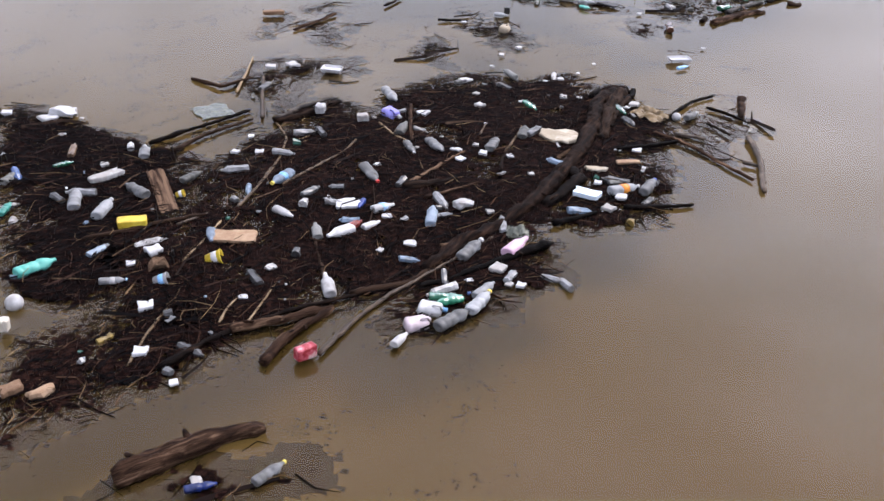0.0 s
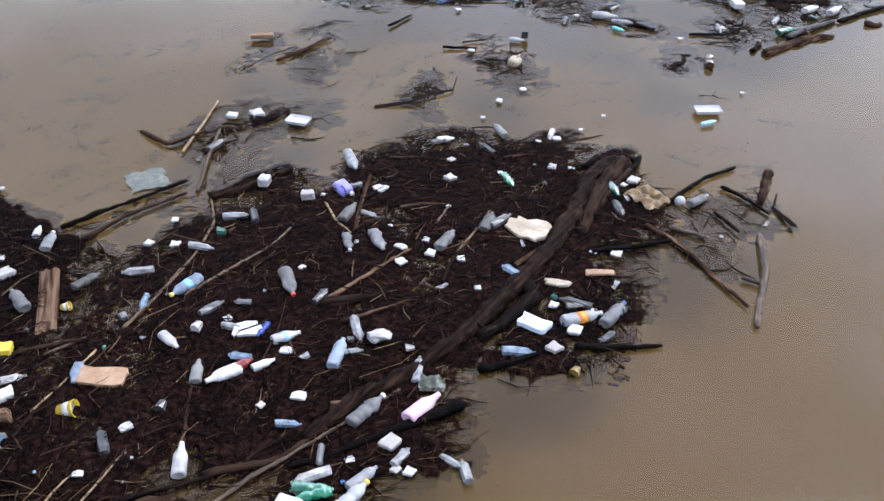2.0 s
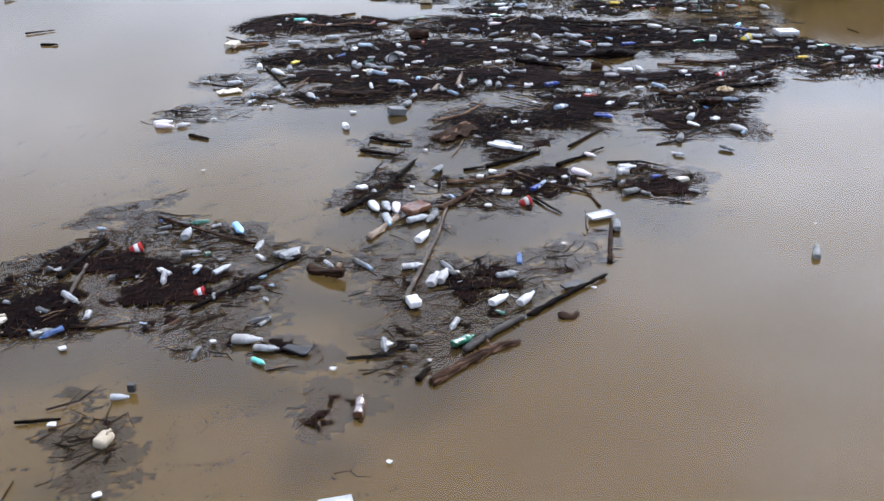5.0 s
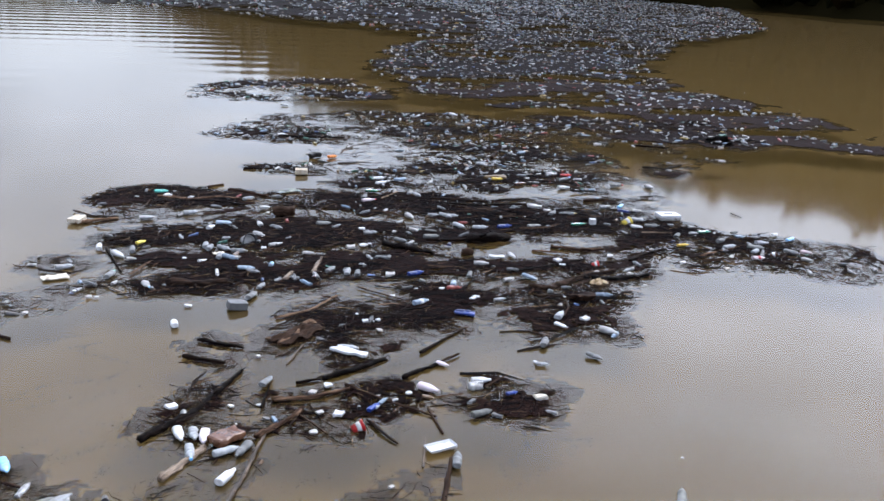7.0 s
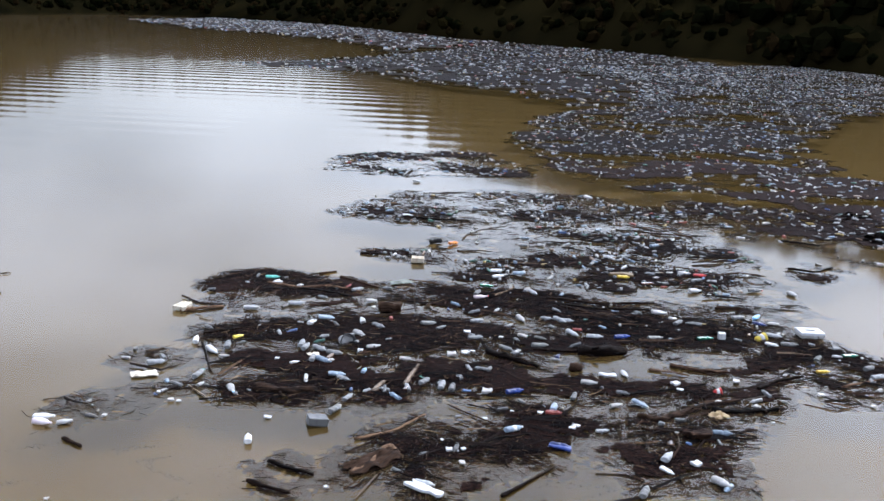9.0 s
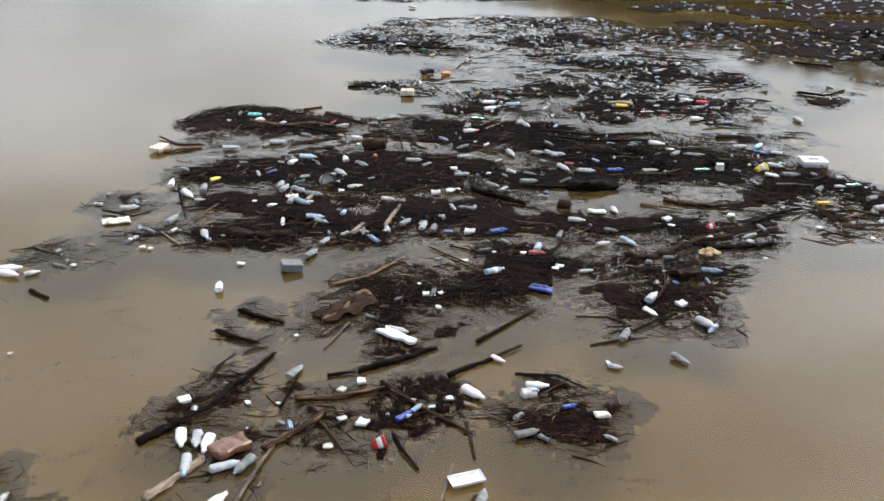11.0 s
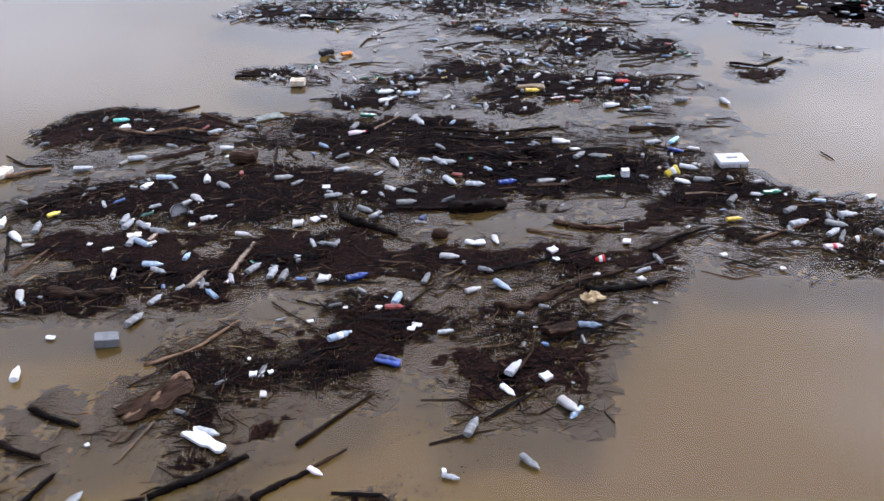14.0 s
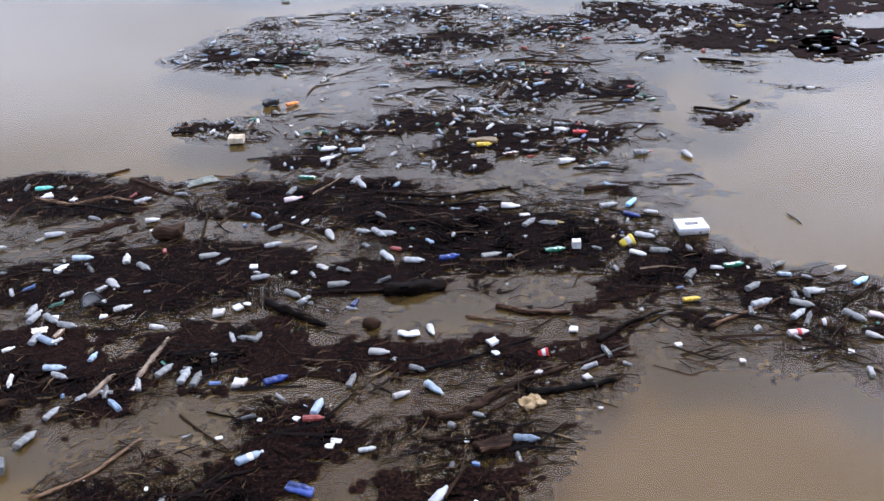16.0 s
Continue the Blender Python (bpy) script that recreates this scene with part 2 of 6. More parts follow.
breeze.inputs["From Min"].default_value, breeze.inputs["From Max"].default_value = 60.0, 25.0
breeze.inputs["To Max"].default_value = 0.6
l.new(far_off.outputs["Value"], breeze.inputs[0])
lap = n.new("ShaderNodeMath")
lap.operation = "MULTIPLY"
l.new(swell.outputs["Fac"], lap.inputs[0])
l.new(breeze.outputs[0], lap.inputs[1])
bp = n.new("ShaderNodeBump")
bp.inputs["Strength"].default_value, bp.inputs["Distance"].default_value = 0.5, 0.04
l.new(lap.outputs[0], bp.inputs["Height"])
l.new(bp.outputs[0], skin.inputs["Normal"])
l.new(bp.outputs[0], rim.inputs["Normal"])
silt = material("river_silt", [(0.106, 0.066, 0.0195), (0.117, 0.0740, 0.0225), (0.128, 0.0812, 0.0255)], 0.9, 0.4, 0.0, spec=0.1, by="island")


# ---- mesh helpers ----
def mesh(name, verts, faces, mat_name, smooth=False):
    me = bpy.data.meshes.new(name)
    me.from_pydata(verts, [], faces)
    me.materials.append(M[mat_name] if isinstance(mat_name, str) else mat_name)
    if smooth:
        me.polygons.foreach_set("use_smooth", [True] * len(me.polygons))
    me.update()
    return me


def part(name, me, parent, label="", m=None):
    ob = new(name, me)
    ob.parent = parent
    if m is not None:
        ob.matrix_local = m
    if label:
        tagged(ob, label)
    return ob


def tube(points, radii, sides=8, wobble=0.0, flat=1.0, seed=1):
    """A closed tapered tube along points; wobble roughens it."""
    rng = random.Random(seed)
    verts, faces = [], []
    k = len(points)
    for i, q in enumerate(points):
        a, b = Vector(points[max(0, i - 1)]), Vector(points[min(k - 1, i + 1)])
        d = (b - a).normalized() if (b - a).length > 1e-9 else Vector((1, 0, 0))
        side = d.cross(Vector((0, 0, 1)))
        side = side.normalized() if side.length > 1e-4 else Vector((1, 0, 0))
        up = side.cross(d)
        for j in range(sides):
            an = 2 * math.pi * j / sides
            r = radii[i] * (1 + wobble * rng.uniform(-1, 1))
            verts.append(Vector(q) + side * (math.cos(an) * r) + up * (math.sin(an) * r * flat))
    for i in range(k - 1):
        for j in range(sides):
            faces.append((i * sides + j, i * sides + (j + 1) % sides, (i + 1) * sides + (j + 1) % sides, (i + 1) * sides + j))
    faces.append(tuple(range(sides))[::-1])
    faces.append(tuple((k - 1) * sides + j for j in range(sides)))
    return [tuple(v) for v in verts], faces


def lathe(profile, sides=14, dent=0.0, seed=1, squash=1.0):
    """Turned round the x axis: profile of (x, radius). dent crumples it."""
    rng = random.Random(seed)
    off = [Vector((rng.uniform(-9, 9), rng.uniform(-9, 9), 0)) for _ in range(2)]
    verts, faces = [], []
    for i, (x, r) in enumerate(profile):
        for j in range(sides):
            an = 2 * math.pi * j / sides
            y, z = math.cos(an), math.sin(an)
            k = 1 + dent * noise.noise(Vector((x * 14, y * 1.6, z * 1.6)) + off[0]) * 1.6
            verts.append((x, y * r * k, z * r * k * squash))
    for i in range(len(profile) - 1):
        for j in range(sides):
            faces.append((i * sides + j, (i + 1) * sides + j, (i + 1) * sides + (j + 1) % sides, i * sides + (j + 1) % sides))
    faces.append(tuple(range(sides)))
    faces.append(tuple((len(profile) - 1) * sides + j for j in range(sides))[::-1])
    return verts, faces


def slab(w, d, h, bevel=0.01, wave=0.0, seed=1, cuts=3, taper=1.0):
    """A rounded, slightly warped block with its base at z = 0."""
    bm = bmesh.new()
    bmesh.ops.create_cube(bm, size=1.0)
    for v in bm.verts:
        k = taper if v.co.z < 0 else 1.0
        v.co = Vector((v.co.x * w * k, v.co.y * d * k, (v.co.z + 0.5) * h))
    if cuts:
        bmesh.ops.subdivide_edges(bm, edges=[e for e in bm.edges if abs((e.verts[0].co - e.verts[1].co).z) < h * 0.5], cuts=cuts, use_grid_fill=True)
    if bevel:
        sharp = [e for e in bm.edges if len(e.link_faces) == 2 and e.calc_face_angle() > 0.6]
        bmesh.ops.bevel(bm, geom=sharp, offset=bevel, segments=2, affect="EDGES", profile=0.5)
    off = Vector((seed * 3.7, seed * 1.3, seed * 2.1))
    if wave:
        for v in bm.verts:
            v.co += noise.noise_vector(v.co * (2.2 / max(w, d)) + off) * wave
    return bm


def from_bm(name, bm, mat_name, smooth=True):
    me = bpy.data.meshes.new(name)
    bm.to_mesh(me)
    bm.free()
    me.materials.append(M[mat_name] if isinstance(mat_name, str) else mat_name)
    if smooth:
        me.polygons.foreach_set("use_smooth", [True] * len(me.polygons))
    return me


# ---- setting ----
def plane(name, size, z, mat_name):
    bm = bmesh.new()
    bmesh.ops.create_grid(bm, x_segments=8, y_segments=8, size=size)
    for v in bm.verts:
        v.co.z = z
    return new(name, from_bm(name, bm, mat_name, False))


tagged(plane("water", 700, 0.0, wm), "murky brown river water, calm and silty", "water", kind="structure")
tagged(plane("ground", 1400, -0.5, silt), "brown silt of the river bed", "ground", kind="structure")


def bank(az):
    """Distance of the waterline and angle of the ridge, by bearing."""
    d = np.interp(az, [-180, -120, -60, -35, -24, -16, -6, 4, 14, 24, 45, 80, 130, 180], [160, 190, 230, 330, 470, 380, 230, 185, 150, 125, 110, 105, 120, 160])
    e = np.interp(az, [-180, -120, -70, -40, -33, -26, -14, -9.5, -4, 4, 14, 24, 45, 90, 140, 180], [9, 9, 10, 8, 5.5, 3.0, 3.2, 5.2, 8.0, 9.5, 10.5, 11.0, 12.5, 13, 10, 9])
    return d, e


def hillside(name, a0, a1, label):
    cols = int((a1 - a0) / 1.0) + 1
    verts, faces = [], []
    prof = [(0.0, -0.02), (0.02, 0.035), (0.1, 0.13), (0.22, 0.30), (0.36, 0.48), (0.52, 0.68), (0.7, 0.86), (0.86, 0.97), (1.0, 1.0), (1.25, 0.92)]
    for i in range(cols):
        az = a0 + (a1 - a0) * i / (cols - 1)
        d, e = bank(az)
        run = 150.0
        top = math.tan(radians(e)) * (d + run)
        for s, h in prof:
            r = d + s * run + 5 * noise.noise(Vector((az * 0.25, s * 4, 0)))
            z = h * top * (1 + 0.14 * noise.noise(Vector((az * 0.22, s * 3, 5)))) - (0.6 if s == 0 else 0)
            verts.append((math.sin(radians(az)) * r, math.cos(radians(az)) * r, z))
    k = len(prof)
    for i in range(cols - 1):
        for j in range(k - 1):
            faces.append((i * k + j, (i + 1) * k + j, (i + 1) * k + j + 1, i * k + j + 1))
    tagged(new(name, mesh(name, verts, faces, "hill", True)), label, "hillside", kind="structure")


hillside("hill_right", -14, 120, "wooded hillside rising from the far river bank, dimness put into its colour")
hillside("hill_left", -120, -14, "low wooded hills round the river bend")
hillside("hill_behind", 120, 240, "wooded hillside closing the valley behind")


def woods():
    rng = np.random.default_rng(5)
    ico = bmesh.new()
    bmesh.ops.create_icosphere(ico, subdivisions=1, radius=1.0)
    base = np.array([v.co[:] for v in ico.verts])
    tri = np.array([[v.index for v in f.verts] for f in ico.faces])
    ico.free()
    V, Fc = [], []
    count = 0
    for _ in range(2200):
        az = rng.uniform(-60, 75)
        d, e = bank(az)
        s = rng.uniform(0.01, 1.0) ** 1.4
        top = math.tan(radians(e)) * (d + 150)
        r = d + 3 + s * 147
        z = float(np.interp(s, [0, 0.1, 0.36, 0.7, 1.0], [0, 0.13, 0.48, 0.86, 1.0])) * top
        c0 = np.array([math.sin(radians(az)) * r, math.cos(radians(az)) * r, z])
        size = rng.uniform(1.4, 3.0)
        for _ in range(4):
            c = c0 + rng.normal(0, 1, 3) * size * np.array([0.55, 0.55, 0.4]) + [0, 0, size * 0.9]
            w = base * (size * rng.uniform(0.35, 0.75)) * rng.uniform(0.7, 1.3, (len(base), 1)) + c
            V.append(w)
            Fc.append(tri + count)
            count += len(base)
    me = mesh("woods", np.concatenate(V).tolist(), np.concatenate(Fc).tolist(), "leaf")
    tagged(new("woods", me), "autumn woods on the river banks, dimness put into their colour", "woods", kind="stuff")


woods()


# ---- debris mats ----
def distance(px, py, poly):
    """Signed distance of points to a closed outline, positive inside."""
    best = np.full(px.shape, 1e9)
    inside = np.zeros(px.shape, bool)
    for (x0, y0), (x1, y1) in zip(poly, poly[1:] + poly[:1]):
        dx, dy = x1 - x0, y1 - y0
        s = np.clip(((px - x0) * dx + (py - y0) * dy) / (dx * dx + dy * dy + 1e-12), 0, 1)
        best = np.minimum(best, np.hypot(px - x0 - s * dx, py - y0 - s * dy))
        if y0 != y1:
            inside ^= ((y0 > py) != (y1 > py)) & (px < (x1 - x0) * (py - y0) / (y1 - y0) + x0)
    return np.where(inside, best, -best)


def fractal(x, y, scale, seed):
    """Smooth value noise in -1..1, summed over three octaves."""
    total, amp_ = np.zeros(x.shape), 0.6
    for o in range(3):
        u, v = x * scale * 2 ** o + seed * 13.1, y * scale * 2 ** o + seed * 7.7
        iu, iv = np.floor(u), np.floor(v)
        fu, fv = u - iu, v - iv
        fu, fv = fu * fu * (3 - 2 * fu), fv * fv * (3 - 2 * fv)

        def h(a, b):
            return (np.sin(a * 127.1 + b * 311.7 + seed) * 43758.5453) % 1.0 * 2 - 1
        total += amp_ * ((h(iu, iv) * (1 - fu) + h(iu + 1, iv) * fu) * (1 - fv) + (h(iu, iv + 1) * (1 - fu) + h(iu + 1, iv + 1) * fu) * fv)
        amp_ *= 0.5
    return total


def specks(x, y, yaw, length):
    """Tiny three-sided slivers lying on the water."""
    k = len(x)
    V = np.empty((k, 4, 3))
    for j, (a, b, h) in enumerate(((-0.5, 0.1, 0.0), (-0.5, -0.1, 0.0), (0.5, 0.0, 0.001), (-0.1, 0.0, 0.1))):
        V[:, j, 0] = x + (np.cos(yaw) * a - np.sin(yaw) * b) * length
        V[:, j, 1] = y + (np.sin(yaw) * a + np.cos(yaw) * b) * length
        V[:, j, 2] = 0.001 + h * length
    Fq = (np.array([(0, 1, 3), (1, 2, 3), (2, 0, 3)])[None] + (np.arange(k) * 4)[:, None, None]).reshape(-1, 3)
    return V.reshape(-1, 3), Fq


def twigs(rng, x, y, z, yaw, length, thick):
    """Bent four-sided sticks, all in one pass."""
    k = len(x)
    t = np.array([-0.5, 0.05, 0.5])
    bend = rng.normal(0, 0.12, (k, 3)) * length[:, None]
    rise = rng.normal(0, 0.02, (k, 3)) * np.minimum(length, 0.6)[:, None] + rng.normal(0, 0.05, (k, 1)) * t[None] * np.minimum(length, 0.5)[:, None]
    cx = x[:, None] + np.cos(yaw)[:, None] * t * length[:, None] - np.sin(yaw)[:, None] * bend
    cy = y[:, None] + np.sin(yaw)[:, None] * t * length[:, None] + np.cos(yaw)[:, None] * bend
    cz = z[:, None] + rise
    r = thick[:, None] * np.array([1.0, 0.85, 0.35])
    V = np.empty((k, 3, 3, 3))
    for j, an in enumerate((math.pi / 2, math.pi * 7 / 6, math.pi * 11 / 6)):
        V[:, :, j, 0] = cx - np.sin(yaw)[:, None] * math.cos(an) * r
        V[:, :, j, 1] = cy + np.cos(yaw)[:, None] * math.cos(an) * r
        V[:, :, j, 2] = cz + math.sin(an) * r
    f = []
    for i in range(2):
        for j in range(3):
            f.append((i * 3 + j, i * 3 + (j + 1) % 3, i * 3 + 3 + (j + 1) % 3, i * 3 + 3 + j))
    Fq = (np.array(f)[None] + (np.arange(k) * 9)[:, None, None]).reshape(-1, 4)
    return V.reshape(-1, 3), Fq


MATS = []


def debris_mat(seed, poly, cell, per_m2, cover, heading, label, litter=0.0, size=1.0, gap=0.3):
    """A floating raft of twigs inside an outline: a lumpy wet underlay, loose sticks over it and small litter."""
    rng = np.random.default_rng(seed)
    px, py = np.array([q[0] for q in poly]), np.array([q[1] for q in poly])
    x0, x1, y0, y1 = px.min() - 0.6, px.max() + 0.6, py.min() - 0.6, py.max() + 0.6
    area = 0.5 * abs(np.sum(px * np.roll(py, -1) - py * np.roll(px, -1)))
    MATS.append((poly, area, seed))

    def height(x, y):
        wx = x + 0.28 * size * fractal(x, y, 1.1 / size, seed)
        wy = y + 0.28 * size * fractal(x, y, 1.1 / size, seed + 3)
        d = distance(wx, wy, poly)
        edge = np.clip(d / (0.45 * size), -1.5, 1.0)
        lumps = 0.05 * fractal(x, y, 2.3 / size, seed + 5) + 0.02 * fractal(x, y, 9.0 / size, seed + 8)
        return 0.014 + 0.036 * edge + lumps + 0.16 * gap * fractal(x * 0.6, y, 1.0 / size ** 0.5, seed + 17) - 0.075 * (1 - cover), d

    gx, gy = np.meshgrid(np.arange(x0, x1, cell), np.arange(y0, y1, cell), indexing="ij")
    gx = gx + rng.uniform(-0.3, 0.3, gx.shape) * cell
    gy = gy + rng.uniform(-0.3, 0.3, gy.shape) * cell
    soft, d = height(gx, gy)
    z = soft
    # how far the raft lies under water: loose middle rafts most, the close near ones least
    awash = -0.008
    if size >= 2.0:
        awash = 0.006
    elif size > 1.25:
        awash = 0.036 if gap > 0.35 else 0.012
    elif size > 0.95 and gap > 0.1:
        awash = 0.008
    solid = np.where(d > -0.1 * size, (z - 0.004 - awash) / 0.040, 0.0)
    z = np.clip(z - 0.015, 0.003, 0.024)
    idx = np.arange(gx.size).reshape(gx.shape)
    quad = solid[:-1, :-1] > 0.9 * rng.random(solid[:-1, :-1].shape) ** 0.7
    faces = np.stack([idx[:-1, :-1][quad], idx[1:, :-1][quad], idx[1:, 1:][quad], idx[:-1, 1:][quad]], 1)
    used, inv = np.unique(faces, return_inverse=True)
    verts = np.stack([gx.ravel()[used], gy.ravel()[used], z.ravel()[used]], 1)
    sx, sy, sd = gx, gy, d
    idx = np.arange(soft.size).reshape(soft.shape)
    low = (soft + 0.042) / 0.034 * np.clip(1 + sd / (0.3 * size), 0, 1)
    torn = 0.5 + 0.45 * fractal(sx, sy, 4.0, seed + 41) + 0.22 * rng.uniform(-1, 1, low.shape)
    quad = low[:-1, :-1] > np.maximum(torn, 0.12)[:-1, :-1]
    sunk = np.stack([idx[:-1, :-1][quad], idx[1:, :-1][quad], idx[1:, 1:][quad], idx[:-1, 1:][quad]], 1)
    own, back = np.unique(sunk, return_inverse=True)
    deep = np.stack([sx.ravel()[own], sy.ravel()[own], np.minimum(soft.ravel()[own], 0.0) * 0.5 - 0.012], 1)
    tagged(new("sunken_debris", mesh("sunken_debris", deep.tolist(), back.reshape(-1, 4).tolist(), "sunk", True)), "sunken leaf and twig litter just under the water", "debris", kind="stuff")
    if cover > 0.62:
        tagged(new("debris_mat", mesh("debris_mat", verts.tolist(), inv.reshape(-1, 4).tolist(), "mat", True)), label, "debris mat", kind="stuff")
    count = int(area * per_m2)
    box = max(1.0, (x1 - x0) * (y1 - y0) / max(area, 0.1))
    x, y = rng.uniform(x0, x1, int(count * box)), rng.uniform(y0, y1, int(count * box))
    z, d = height(x, y)
    ok = (z > -0.004 + 0.9 * awash - 0.055 * rng.random(len(x)) ** 2) & (d > -0.22 * size * rng.random(len(x)) ** 2)
    x, y, z = x[ok], y[ok], z[ok]
    yaw = heading + 1.6 * fractal(x, y, 0.5 / size, seed + 11) + rng.normal(0, 0.8, len(x))
    length = np.minimum(np.exp(rng.normal(-2.75, 0.75, len(x))), 0.36) * size ** 0.6
    thick = np.clip(length * rng.uniform(0.011, 0.030, len(x)), 0.0020 * size, 0.017 * size)
    V, Fq = twigs(rng, x, y, np.clip(z - 0.013, -0.002, 0.026) + rng.uniform(0.0, 0.022, len(x)), yaw, length, thick)
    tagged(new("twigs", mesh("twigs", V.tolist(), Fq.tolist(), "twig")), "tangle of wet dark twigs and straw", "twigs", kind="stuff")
    # fine specks thinning out over the water, and loose pale straws
    k = int(count * box)
    u, v = rng.uniform(x0, x1, k), rng.uniform(y0, y1, k)
    h, d = height(u, v)
    near = (h < 0.01) & (d > -0.9 * size) & (rng.random(len(u)) < np.exp(-np.abs(h) / 0.03) * 0.8) & (rng.random(len(u)) < np.exp(np.minimum(d, 0) / (0.22 * size)))
    u, v = u[near][:count], v[near][:count]
    lo = rng.uniform(0.008, 0.04, len(u)) * size
    V, Fq = specks(u, v, heading + rng.normal(0, 1.2, len(u)), lo)
    tagged(new("twig_specks", mesh("twig_specks", V.tolist(), Fq.tolist(), "twig")), "fine twig specks drifting round the raft", "twigs", kind="stuff")
    if cover > 0.75 and size < 1.5:
        k = min(len(x), int(area * 5))
        at = rng.integers(0, len(x), k)
        lo = np.exp(rng.normal(-1.9, 0.5, k))
        V, Fq = twigs(rng, x[at], y[at], np.clip(z[at], 0, 0.06) + 0.03, yaw[at] + rng.normal(0, 0.5, k), lo, rng.uniform(0.002, 0.0045, k))
        tagged(new("straws", mesh("straws", V.tolist(), Fq.tolist(), "straw")), "loose tan straws and reeds on the raft", "straw", kind="stuff")
    if litter:
        scatter_litter(rng, x, y, z, int(area * litter), size)
    # longer sticks lying over the raft
    k = int(area * (3.2 if size < 2.0 else 0.9 if size < 5 else 0.0))
    if k:
        at = rng.integers(0, len(x), k)
        lo = np.clip(np.exp(rng.normal(-0.95, 0.5, k)), 0.16, 1.1) * (1.0 if size < 1.25 else 1.15)
        lie = heading + 0.9 * fractal(x[at], y[at], 0.35, seed + 29) + rng.normal(0, 0.4, k)
        V, Fq = twigs(rng, x[at], y[at], np.clip(z[at] - 0.013, 0.0, 0.026) + rng.uniform(0.006, 0.03, k), lie, lo, np.clip(lo * rng.uniform(0.010, 0.035, k), 0.005, 0.026))
        tagged(new("sticks", mesh("sticks", V.tolist(), Fq.tolist(), "stick")), "loose dark wet sticks lying over the raft", "sticks", kind="stuff")


CHIP = None


def litter_shapes():
    """A few low shapes: bottle, tub, chip of foam, crumpled film."""
    shapes = []
    for prof, sides, sq in (
        ([(-0.13, 0.02), (-0.125, 0.038), (-0.03, 0.040), (0.02, 0.036), (0.07, 0.038), (0.11, 0.015), (0.135, 0.013)], 7, 1.0),
        ([(-0.10, 0.03), (-0.095, 0.042), (0.0, 0.036), (0.06, 0.042), (0.085, 0.016), (0.10, 0.015)], 7, 0.75),
        ([(-0.045, 0.03), (-0.04, 0.036), (0.04, 0.046), (0.042, 0.04), (0.03, 0.034)], 8, 1.0),
    ):
        v, f = lathe(prof, sides, 0.18, 3, sq)
        shapes.append((np.array(v), f))
    for w, dd, h in ((0.09, 0.06, 0.02), (0.05, 0.045, 0.025), (0.14, 0.05, 0.012)):
        bm = slab(w, dd, h, 0.0, 0.02, int(w * 100), 1)
        bm.verts.index_update()
        shapes.append((np.array([v.co[:] for v in bm.verts]), [tuple(v.index for v in q.verts) for q in bm.faces]))
        bm.free()
    return shapes


def scatter_litter(rng, x, y, z, count, size, mixed=(0.3, 0.15, 0.08, 0.12, 0.27, 0.08)):
    global CHIP
    CHIP = CHIP or litter_shapes()
    pick = rng.integers(0, len(x), count)
    V, Fc, base = [], [], 0
    kinds = rng.choice(len(CHIP), count, p=mixed)
    ring, far_faces = lathe([(-0.13, 0.036), (0.05, 0.042), (0.09, 0.02), (0.13, 0.014)], 5)
    far = np.array(ring)
    for i, k in zip(pick, kinds):
        v, f = CHIP[k] if size < 2 else (far * (1.0 if size < 4 else size * 0.3), far_faces)
        s = rng.uniform(0.65, 1.15) * (1.0 if k < 3 else rng.uniform(0.35, 1.0))
        a = rng.uniform(0, 2 * math.pi)
        c, sn = math.cos(a) * s, math.sin(a) * s
        tilt = rng.normal(0, 0.12)
        w = np.stack([v[:, 0] * c - v[:, 1] * sn + x[i], v[:, 0] * sn + v[:, 1] * c + y[i], v[:, 2] * s + tilt * v[:, 0] + min(max(z[i] - 0.016, 0.0), 0.04) + 0.012], 1)
        V.append(w)
        Fc.extend([tuple(q + base for q in face) for face in f])
        base += len(v)
    if V:
        tagged(new("litter", mesh("litter", np.concatenate(V).tolist(), Fc, "litter")), "small plastic litter, bottles and foam bits caught in the debris", "litter", kind="stuff")


def drift(seed, count, x0, x1, y0, y1):
    """Loose clouds of leaf litter and slivers hanging just under the surface."""
    rng = np.random.default_rng(seed)
    cx, cy, lie = rng.uniform(x0, x1, count), rng.uniform(y0, y1, count), rng.normal(0.8, 0.5, count)
    per = 70
    a, b = rng.normal(0, 1, (count, per)) * rng.uniform(0.08, 0.34, (count, 1)), rng.normal(0, 1, (count, per)) * rng.uniform(0.02, 0.08, (count, 1))
    x = (cx[:, None] + np.cos(lie)[:, None] * a - np.sin(lie)[:, None] * b).ravel()
    y = (cy[:, None] + np.sin(lie)[:, None] * a + np.cos(lie)[:, None] * b).ravel()
    yaw, lo = np.repeat(lie, per) + rng.normal(0, 0.8, x.size), rng.uniform(0.012, 0.055, x.size)
    wide = lo * rng.uniform(0.15, 0.5, x.size)
    V = np.empty((x.size, 4, 3))
    for j, (p_, q_) in enumerate(((-0.5, 0.0), (0.0, -0.5), (0.5, 0.0), (0.0, 0.5))):
        V[:, j, 0] = x + np.cos(yaw) * p_ * lo - np.sin(yaw) * q_ * wide
        V[:, j, 1] = y + np.sin(yaw) * p_ * lo + np.cos(yaw) * q_ * wide
        V[:, j, 2] = -0.008 - rng.uniform(0, 0.02, x.size)
    tagged(new("sunken_debris", mesh("sunken_debris", V.reshape(-1, 3).tolist(), np.arange(x.size * 4).reshape(-1, 4).tolist(), "sunk")), "loose leaf litter drifting just under the water", "debris", kind="stuff")


